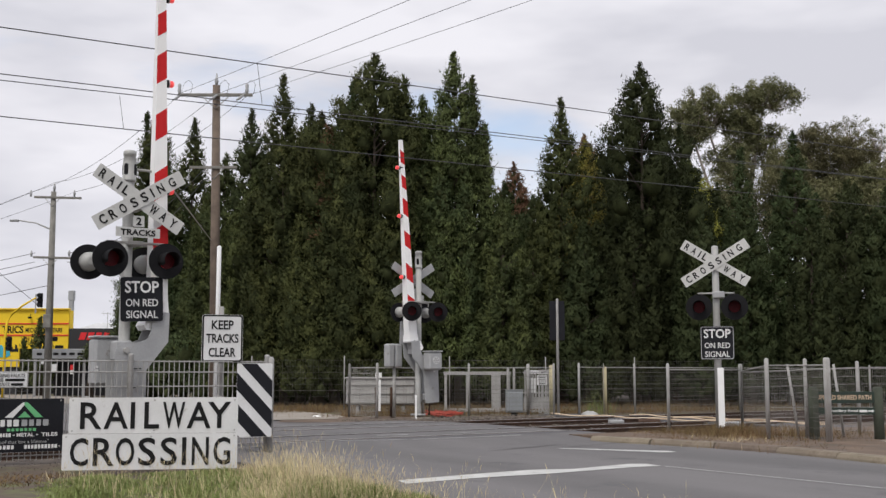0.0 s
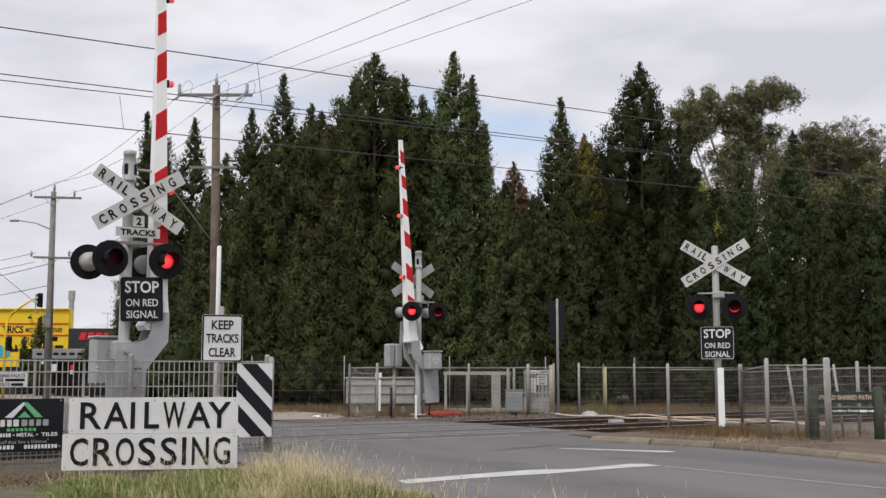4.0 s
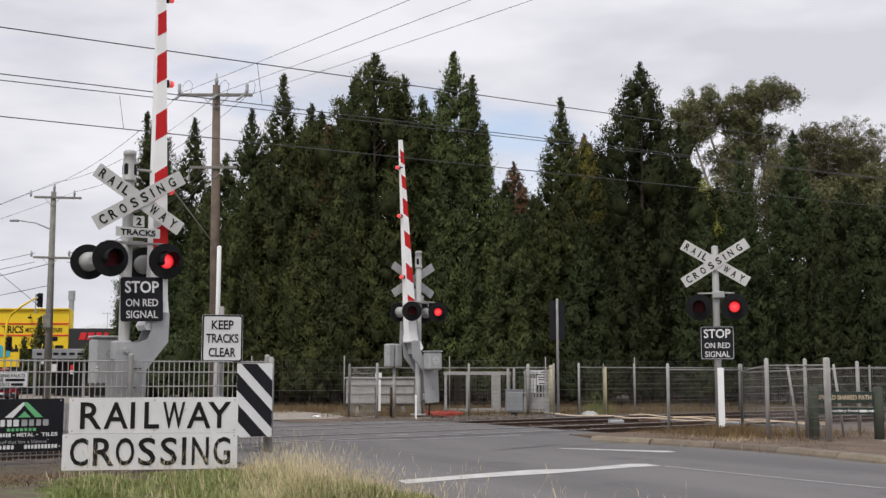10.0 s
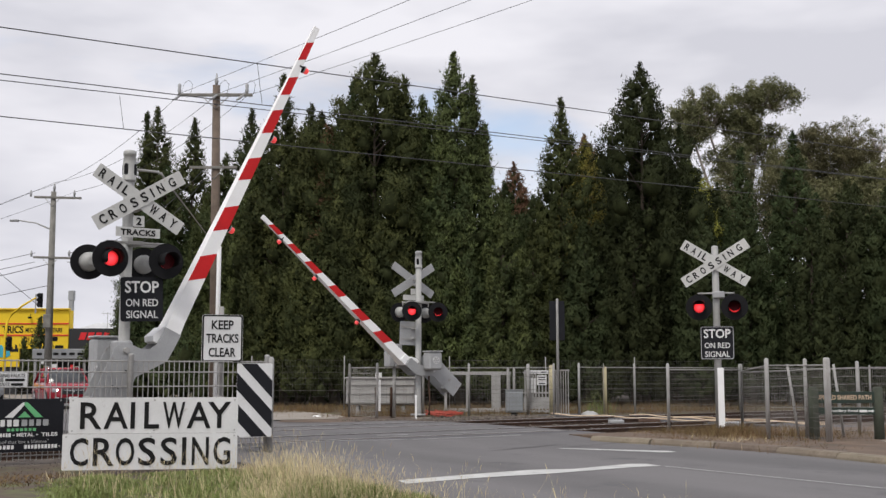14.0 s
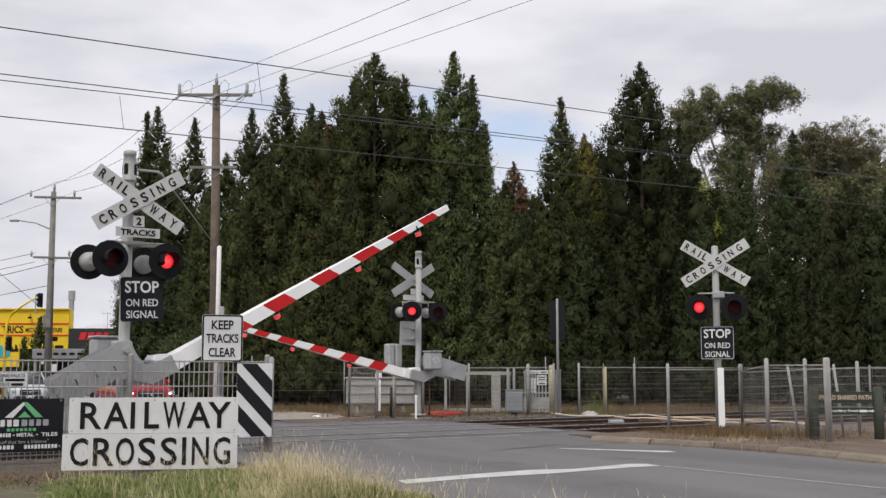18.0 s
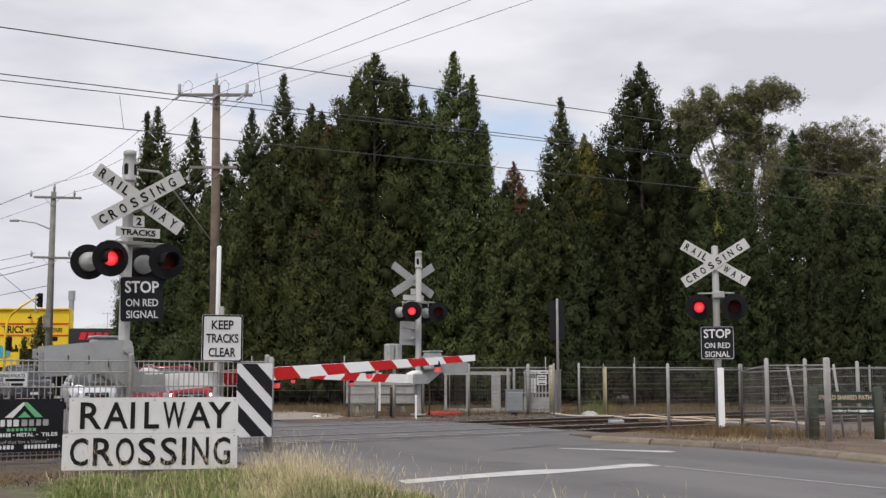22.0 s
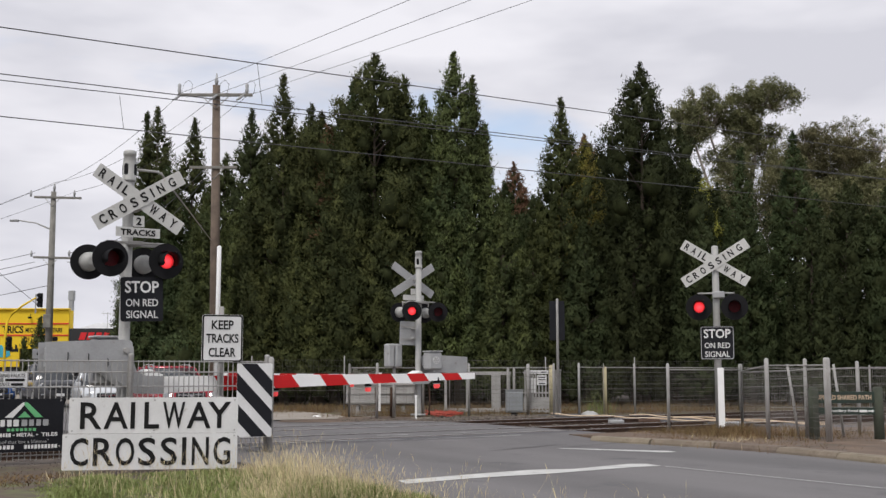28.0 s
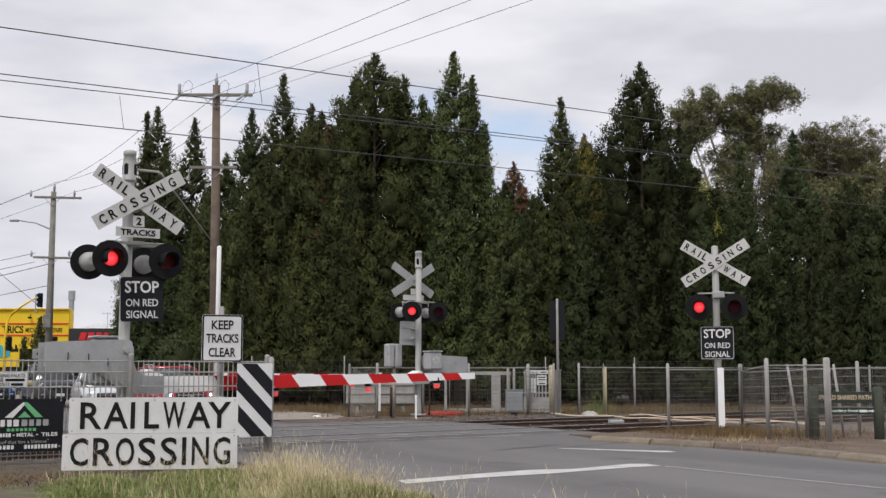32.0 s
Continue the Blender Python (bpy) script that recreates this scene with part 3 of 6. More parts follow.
def stop_sign(parent, y, z, x=0.0, lean=0.0, turn=0.0, border=True):
    s = part("stop_sign", G().plate(rounded(0.765, 0.775, 0.05), -0.006, 0.004), BLACK, parent, "black square sign with white words STOP ON RED SIGNAL", pose(x, y, z, 0, lean, turn))
    part("sign_back", G().plate(rounded(0.76, 0.77, 0.05), 0.0045, 0.008), GREYPAINT, s, "bare grey back of the sign")
    part("stiffener", G().box(0, 0.02, 0.2, 0.70, 0.02, 0.05).box(0, 0.02, -0.2, 0.70, 0.02, 0.05), STEEL, s)
    edge = rounded(0.745, 0.755, 0.045)
    inner = rounded(0.715, 0.725, 0.04)
    n = len(edge)
    g = G().add([(px, -0.008, pz) for px, pz in edge + inner], [(i, (i + 1) % n, (i + 1) % n + n, i + n) for i in range(n)])
    if border:
        part("border", g, GREYPAINT, s)
    write(s, "STOP", 0, 0.215, 0.61, 0.21, LETTERWHITE, -0.007, heavy=0.02)
    write(s, "ON RED", 0, -0.06, 0.58, 0.13, LETTERWHITE, -0.007, heavy=0.012)
    write(s, "SIGNAL", 0, -0.265, 0.57, 0.135, LETTERWHITE, -0.007, heavy=0.012)
    return s


ARM_BANDS = ((1.55, 2.04), (2.55, 3.04), (3.61, 4.08), (4.63, 5.14), (5.49, 5.89), (6.30, 6.70))
ARM_LEN = 7.06


def arm_mid(a):
    return -0.575 + (a - 0.62) * 0.0205


def arm_half(a):
    return 0.142 - (a - 0.62) * 0.0128


def boom_barrier(at, label, mx=0.0, front=0.0, rear=0.0, reach=0.0, dm=0.0, sx=0.02, footing=0.9, bx=-0.14, bz=1.61, bh=0.82, back=0.0):
    """A mast with crossed blades, lamps, sign and a boom hinged on it. Returns the arm and the four shutters."""
    b = thing("boom_barrier", label, "boom barrier", at, group="boom barriers")
    off = pose(mx, 0, 0)
    part("footing", G().box(0, 0.12, 0.03 - (0.9 - footing) * 0.15, footing, footing, 0.12, 0.03), CONCRETE, b, "square concrete footing", off)
    part("mast", G().tube([(0, 0.02, 0.05), (0, 0.02, 0.3), (0, 0.02, 4.75)], [0.115, 0.096, 0.092], 20), LIGHTGREY, b, "pale grey steel mast", pose(mx + dm, 0, 0))
    part("base_flange", G().tube([(0, 0.02, 0.09), (0, 0.02, 0.14)], 0.24, 16), GREYPAINT, b, "", off)
    bell = part("bell_housing", G().tube([(0, 0.02, 4.7), (0, 0.02, 4.74), (0, 0.02, 4.75), (0, 0.02, 5.05), (0, 0.02, 5.16), (0, 0.02, 5.17), (0, 0.02, 5.24), (0, 0.02, 5.26)], [0.094, 0.125, 0.115, 0.115, 0.10, 0.112, 0.11, 0.085], 20), LIGHTGREY, b, "grey bell housing on the mast's head", pose(mx + dm, 0, 0))
    for k in range(4):
        a = radians(45 + 90 * k)
        part("sound_slot", G().plate(rounded(0.075, 0.2, 0.036, 5), -0.004, 0.01), HOOD, bell, "", pose(0.113 * math.sin(a), 0.02 - 0.113 * math.cos(a), 4.92, 0, 0, math.degrees(a)))
    part("bracket", G().box(0, -0.14, 4.36, 0.09, 0.3, 0.05, 0.006).box(0, -0.14, 4.2, 0.09, 0.3, 0.05, 0.006), STEEL, b, "", off)
    blade_sign(b, -0.31, 4.36, 0, mx)
    plate = part("number_plate", G().plate(rounded(0.19, 0.19, 0.01, 1), -0.006, 0.0), BLADEWHITE, b, "small plate with the figure 2", pose(mx + 0.01, -0.29, 3.99))
    write(plate, "2", 0, 0, 0.09, 0.135, LETTER, -0.006, heavy=0.03)
    plate = part("tracks_plate", G().plate(rounded(0.76, 0.165, 0.01, 1), -0.006, 0.0), BLADEWHITE, b, "narrow plate with the word TRACKS", pose(mx, -0.295, 3.795))
    write(plate, "TRACKS", 0, 0, 0.6, 0.105, LETTER, -0.006, heavy=0.03)
    cross = G().tube([(-0.5, -0.16, 3.63), (0.5, -0.16, 3.63)], 0.024, 8).tube([(-0.5, 0.2, 3.63), (0.5, 0.2, 3.63)], 0.024, 8).box(0, 0.02, 3.63, 0.26, 0.42, 0.07, 0.01)
    for x in (-0.47, 0.47):
        for y in (-0.16, 0.2):
            cross.tube([(x, y, 3.63), (x, y, 3.5)], 0.02, 8)
    part("lamp_arm", cross, STEEL, b, "galvanised cross arm for the lamps", off)
    flaps = [flasher(b, mx + x, -0.38, 3.32, False, front) for x in (-0.475, 0.475)] + [flasher(b, mx + x + back, 0.42, 3.32, True, rear) for x in (-0.475, 0.475)]
    stop_sign(b, -0.30, 2.66, mx + sx, -2.0, border=False).scale = (0.95, 1, 0.97)
    for z in (2.5, 2.8):
        part("sign_clamp", G().box(0, -0.2, z, 0.2, 0.2, 0.04, 0.005), STEEL, b, "", off)
    # mechanism and hinge
    box = part("mechanism_box", G().box(bx, 0.52, bz, 0.47, 0.42, bh, 0.05), GREYPAINT, b, "grey rounded drive box")
    part("box_lid", G().box(bx, 0.52, bz + bh / 2 + 0.015, 0.49, 0.46, 0.04, 0.012), GREYPAINT, box)
    part("label_plate", G().box(bx - 0.19, 0.307, 1.52, 0.06, 0.006, 0.04), SIGNWHITE, box)
    part("label_plate", G().box(bx - 0.19, 0.307, 1.46, 0.06, 0.006, 0.04), SIGNWHITE, box)
    part("hub_plate", disc(0.115, 0.728, 0.742, 24, bx, 1.80), SIGNWHITE, box, "pale round hub plate")
    for k in range(7):
        c_ = (0.072 * math.cos(k * 1.047), 0.072 * math.sin(k * 1.047)) if k else (0, 0)
        part("hub_hole", disc(0.02, 0.7425, 0.748, 8, bx + c_[0], 1.80 + c_[1]), HOOD, box)
    part("bearing", G().box(0, 0.02, 1.79, 0.3, 0.34, 0.34, 0.03), GREYPAINT, b, "grey bearing block")
    part("hinge_shaft", G().tube([(0, -0.34, 1.79), (0, 0.36, 1.79)], 0.045, 16), STEEL, b, "steel hinge shaft")
    part("cable", G().tube([(0.05, 0.16, 1.4), (0.09, 0.2, 1.0), (0.03, 0.18, 0.6), (0.06, 0.18, 0.1)], 0.03, 8), RUST, b, "rust brown cable sleeve")
    # the moving arm, drawn level, in the hinge's space
    g = G()
    n, rows = 14, []
    for i in range(n + 1):
        a = 0.62 + (ARM_LEN - 0.62) * i / n
        z, h, t = arm_mid(a), arm_half(a), 0.19 - 0.15 * i / n
        a += reach
        rows.append([(a, -t, z - h), (a, -t, z + h), (a, t, z + h), (a, t, z - h)])
    g.add([p for r in rows for p in r], [(4 * i + j, 4 * i + (j + 1) % 4, 4 * i + 4 + (j + 1) % 4, 4 * i + 4 + j) for i in range(n) for j in range(4)] + [(0, 1, 2, 3), (4 * n + 3, 4 * n + 2, 4 * n + 1, 4 * n)])
    arm = part("boom_arm", g, WHITE, b, "tapered white boom arm with red bands", pose(0, 0, 1.79))
    for a0, a1 in ARM_BANDS:
        g = G()
        for side in (-1, 1):
            t0, t1 = 0.1925 - 0.15 * (a0 - 0.62) / 6.44, 0.1925 - 0.15 * (a1 - 0.62) / 6.44
            s = 0.74 * arm_half(a0)
            q = [(a0 - s + reach, side * t0, arm_mid(a0) + arm_half(a0)), (a1 - s + reach, side * t1, arm_mid(a1) + arm_half(a1)), (a1 + s + reach, side * t1, arm_mid(a1) - arm_half(a1)), (a0 + s + reach, side * t0, arm_mid(a0) - arm_half(a0))]
            g.add(q, [(0, 1, 2, 3)])
            g.add([(p[0], side * (abs(p[1]) - 0.0022), p[2]) for p in q] + q, [(0, 1, 5, 4), (1, 2, 6, 5), (2, 3, 7, 6), (3, 0, 4, 7)])
        part("red_band", g, RED, arm)
    for a in (2.69, 4.62, 6.17):
        z = arm_mid(a) - arm_half(a)
        a += reach
        part("lamp_cap", G().tube([(a, 0, z - 0.005), (a, 0, z - 0.05), (a, 0, z - 0.055)], [0.055, 0.075, 0.06], 14).box(a, 0, z + 0.02, 0.03, 0.14, 0.08), HOOD, arm, "black cap of a boom lamp")
        part("lamp_ring", G().tube([(a, 0, z - 0.045), (a, 0, z - 0.075)], 0.072, 14), LIGHTGREY, arm)
        part("boom_lamp", G().tube([(a, 0, z - 0.055), (a, 0, z - 0.06), (a, 0, z - 0.13), (a, 0, z - 0.155)], [0.05, 0.062, 0.06, 0.04], 14), REDGLOW, arm, "small red lamp hung from the boom")
    side = [(-1.295, -0.37), (-1.30, -0.365), (-1.30, 0.125), (-1.295, 0.13), (-0.05, 0.185), (0.07, 0.15), (0.13, 0.05), (0.14, -0.20), (0.2, -0.36), (0.34, -0.42), (0.66, -0.43), (0.66, -0.73), (0.16, -0.72), (-0.32, -0.36)]
    for y in (-0.26, 0.28):
        part("counterweight_plate", G().plate(side, y, y + 0.022), GREYPAINT, arm, "grey side plate of the counterweight")
    part("counterweight", G().box(-1.12, 0.02, -0.12, 0.20, 0.50, 0.34, 0.02), GREYPAINT, arm, "heavy grey counterweight block")
    part("arm_socket", G().box(0.48, 0, -0.575, 0.42, 0.46, 0.03).box(0.64, 0, -0.575, 0.05, 0.5, 0.30, 0.01), GREYPAINT, arm, "grey socket that holds the boom")
    part("root_cover", G().plate([(0.66, -0.43), (0.86, -0.44), (0.86, -0.70), (0.66, -0.72)], -0.24, 0.22), WHITE, arm, "white folded cover at the boom's root")
    part("end_cover", G().plate([(0.36, -0.44), (0.36, -0.36), (0.44, -0.31), (0.66, -0.40), (0.66, -0.44)], -0.20, 0.30), WHITE, arm, "white sheet cover over the socket")
    part("hub", disc(0.052, -0.33, -0.255, 20), STEEL, arm, "round hinge pin")
    for k in range(6):
        bolts = G().tube([(0.13 * math.cos(k * 1.047), -0.270, 0.13 * math.sin(k * 1.047)), (0.13 * math.cos(k * 1.047), -0.258, 0.13 * math.sin(k * 1.047))], 0.009, 6)
        part("hub_bolt", bolts, STEEL, arm)
    for x, z in ((-0.62, -0.12), (-0.95, -0.1), (-0.3, -0.2)):
        part("plate_handle", G().tube([(x, -0.262, z + 0.06), (x, -0.29, z + 0.05), (x, -0.29, z - 0.05), (x, -0.262, z - 0.06)], 0.009, 6), TRIMBLACK, arm)
    return arm, flaps


arm_one, flaps_one = boom_barrier(pose(-0.13, 0, 0), "grey boom barrier mast with crossed blades at the near side", 0.13, 4, 0, 0.13, -0.09, 0.10, back=-0.16)
arm_two, flaps_two = boom_barrier(pose(12.69, 11.1, 0.02, 0, 0, 180), "grey boom barrier beyond the tracks, seen from behind", 0.36, 0, -28, sx=0.14, footing=0.5, bx=0.14, bz=1.78, bh=0.56)
box2 = thing("relay_box", "grey rounded relay box on a steel post", "relay box", pose(11.93, 12.0, 0))
part("box_body", G().box(-0.13, 0, 1.98, 0.25, 0.34, 0.76, 0.05).box(0.14, 0, 1.98, 0.25, 0.34, 0.76, 0.05).box(0, 0.05, 1.98, 0.4, 0.2, 0.7, 0.02), GREYPAINT, box2)
part("box_post", G().tube([(0.05, 0, 0), (0.05, 0, 1.7)], 0.05, 10), STEEL, box2)

# The third signal, on the far kerb, turned to the side road
mast = thing("signal_mast", "grey signal mast with crossed blades and two red lamps", "signal", pose(13.69, -0.33, 0.09, 0, 0, -46))
part("mast", G().tube([(0, 0, 0), (0, 0, 4.3), (0, 0, 4.32)], [0.082, 0.078, 0.05], 16), LIGHTGREY, mast, "pale grey pipe mast")
blade_sign(mast, -0.11, 3.9)
part("bracket", G().box(0, -0.06, 3.9, 0.1, 0.12, 0.06, 0.006), STEEL, mast)
jb = part("junction_box", G().box(0.06, -0.05, 3.15, 0.28, 0.22, 0.16, 0.02), GREYPAINT, mast, "grey junction box")
part("lamp_arm", G().tube([(-0.42, -0.05, 3.19), (0.42, -0.05, 3.19)], 0.022, 8).tube([(-0.40, -0.05, 3.19), (-0.40, -0.05, 3.05)], 0.02, 8).tube([(0.40, -0.05, 3.19), (0.40, -0.05, 3.05)], 0.02, 8), STEEL, mast)
flaps_three = [flasher(mast, x, -0.20, 2.86) for x in (-0.39, 0.41)]
stop_sign(mast, -0.10, 2.03)
part("marker_sleeve", G().box(0.055, -0.12, 0.77, 0.145, 0.05, 1.36, 0.008), WHITE, mast, "white painted marker board down the mast")

# ---- signs by the verge ----
big = thing("crossing_sign", "large white board reading RAILWAY CROSSING on posts", "sign", pose(-0.40, -2.70, 0, 0, 0, -23.5))
for x, w, z, text, h, rows in ((0.02, 2.42, 0.795, "RAILWAY", 0.385, ((-0.90, 0.30), (-0.545, 0.345), (-0.307, 0.062), (-0.035, 0.215), (0.282, 0.32), (0.642, 0.345), (0.939, 0.34))),
                               (-0.02, 2.50, 0.27, "CROSSING", 0.405, ((-1.01, 0.255), (-0.665, 0.30), (-0.362, 0.265), (-0.05, 0.25), (0.262, 0.238), (0.481, 0.062), (0.714, 0.243), (1.026, 0.246)))):
    p = part("sign_board", G().plate(rounded(w, 0.52, 0.012, 1), -0.006, 0.006), SIGNWHITE, big, "white panel lettered " + text, pose(x, 0, z))
    for c, (cx, cw) in zip(text, rows):
        write(p, c, cx, 0, cw, h, LETTER, -0.007, heavy=0.013)
    for bx in (-w / 2 + 0.05, w / 2 - 0.05, 0.0):
        for bz in (-0.22, 0.22):
            part("bolt", disc(0.012, -0.010, -0.006, 8, bx, bz), STEEL, p)
for x in (-0.95, 0.95):
    part("post", G().box(x, 0.04, 0.5, 0.07, 0.05, 1.15, 0.004), STEEL, big)

haz = thing("hazard_board", "white board with black diagonal stripes on a post", "hazard marker", pose(2.04, -0.62, -0.04, 0, 0, -14))
hb = part("board", G().plate(rounded(0.62, 1.28, 0.03, 2), -0.005, 0.005), SIGNWHITE, haz, "white board with diagonal stripes", pose(0, 0, 0.985))
for k in range(4):
    z0 = 1.005 - 0.525 * k
    lo, hi = -0.308, 0.308
    q = [(lo, z0), (hi, z0 - 0.67), (hi, z0 - 0.97), (lo, z0 - 0.30)]
    # clip to the board
    pts = []
    for i in range(4):
        a, b_ = q[i], q[(i + 1) % 4]
        pts.append(a)
    out = []
    for lim, keep in ((0.632, -1), (-0.632, 1)):
        out = []
        for i in range(len(pts)):
            a, b_ = pts[i], pts[(i + 1) % len(pts)]
            ina, inb = (a[1] - lim) * keep >= 0, (b_[1] - lim) * keep >= 0
            if ina:
                out.append(a)
            if ina != inb:
                t = (lim - a[1]) / (b_[1] - a[1])
                out.append((a[0] + t * (b_[0] - a[0]), lim))
        pts = out
        if len(pts) < 3:
            break
    if len(pts) >= 3:
        part("black_stripe", G().plate(pts, -0.009, -0.004), BLACK, hb)
part("post", G().tube([(0.30, 0.09, 0), (0.30, 0.09, 1.70), (0.30, 0.09, 1.74)], [0.05, 0.05, 0.03], 12), STEEL, haz, "galvanised pipe post")

keep = thing("keep_clear_sign", "white sign reading KEEP TRACKS CLEAR on a post", "sign", pose(1.535, -0.32, 0, 0, 0, -14))
kp = part("sign_board", G().plate(rounded(0.71, 0.83, 0.045), -0.006, 0.004), SIGNWHITE, keep, "white sign with a black border", pose(0, -0.06, 2.02))
e1, e2 = rounded(0.70, 0.82, 0.042), rounded(0.645, 0.765, 0.03)
part("border", G().add([(x, -0.0085, z) for x, z in e1 + e2], [(i, (i + 1) % len(e1), (i + 1) % len(e1) + len(e1), i + len(e1)) for i in range(len(e1))]), LETTER, kp)
for text, z, w in (("KEEP", 0.235, 0.38), ("TRACKS", 0.0, 0.56), ("CLEAR", -0.245, 0.47)):
    write(kp, text, 0, z, w, 0.16, LETTER, -0.007, heavy=0.02)
part("post", G().tube([(-0.02, 0, 0), (-0.02, 0, 2.56), (-0.02, 0, 2.58)], [0.048, 0.048, 0.03], 12), STEEL, keep)
thing("white_pole", "slim white pole behind the fence", "pole", spot(-4.71, 23.0) and pose(*spot(-4.71, 23.0), 0), g=G().tube([(0, 0, -0.03), (0, 0, 4.05), (0, 0, 4.08)], [0.05, 0.046, 0.03], 10), material=WHITE)


# ---- trees ----
def puffs(cent, size, way0, seed, leaf=0.13, width=0.026, cover=1.0, upswept=0.7, squash=1.0):
    """Leaf sprays on the skins of rounded clumps: centres, radii, and the way each clump swells."""
    rs = np.random.RandomState(seed)
    cent, size, way0 = np.array(cent), np.array(size), np.array(way0)
    count = np.maximum(26, (820 * cover * size ** 2 * (0.18 * 0.036) / (leaf * width)).astype(int))
    k = np.repeat(np.arange(len(cent)), count)
    n = len(k)
    d = rs.normal(size=(n, 3)) + way0[k] * 0.7 + np.array([0, 0, 0.55])
    d /= np.linalg.norm(d, axis=1)[:, None]
    ph = rs.uniform(0, 6.28, (len(cent), 3))[k]
    bump = 1 + 0.22 * np.sin(4.1 * d[:, 0] + ph[:, 0]) * np.sin(3.7 * d[:, 2] + ph[:, 1]) + 0.16 * np.sin(7.3 * d[:, 1] + ph[:, 2]) * np.sin(6.1 * d[:, 2] + ph[:, 0])
    r = size[k] * bump * np.where(rs.uniform(size=n) < 0.12, rs.uniform(1.0, 1.45, n), rs.uniform(0.80, 1.06, n))
    w0 = way0[k] / np.linalg.norm(way0[k], axis=1)[:, None]
    pos = cent[k] + (d + w0 * (d * w0).sum(1)[:, None] * squash) * r[:, None]
    out = d + np.array([0, 0, 0.30]) + rs.normal(size=(n, 3)) * 0.34
    out /= np.linalg.norm(out, axis=1)[:, None]
    way = d * 0.55 + np.array([0, 0, upswept]) + rs.normal(size=(n, 3)) * 0.45
    way -= out * (way * out).sum(1)[:, None] * 0.75
    way /= np.linalg.norm(way, axis=1)[:, None]
    side = np.cross(way, out)
    side /= np.linalg.norm(side, axis=1)[:, None] + 1e-9
    ln, wd = leaf * rs.uniform(0.5, 1.5, (n, 1)), width * rs.uniform(0.6, 1.4, (n, 1))
    v = np.stack([pos + side * wd, pos + way * ln, pos - side * wd], 1).reshape(-1, 3)
    nrm = d + out * 0.2 + np.array([0, 0, 0.1])
    nrm /= np.linalg.norm(nrm, axis=1)[:, None]
    return v, np.arange(3 * n).reshape(-1, 3), np.repeat(nrm, 3, 0)


def soft_mesh(name, verts, faces, normals, material):
    """Leaves that take their shading from the rounded clump they grow on."""
    me = raw_mesh(name, verts, faces, material, True)
    me.attributes.new("custom_normal", "FLOAT_VECTOR", "POINT").data.foreach_set("vector", normals.astype(np.float32).ravel())
    return me


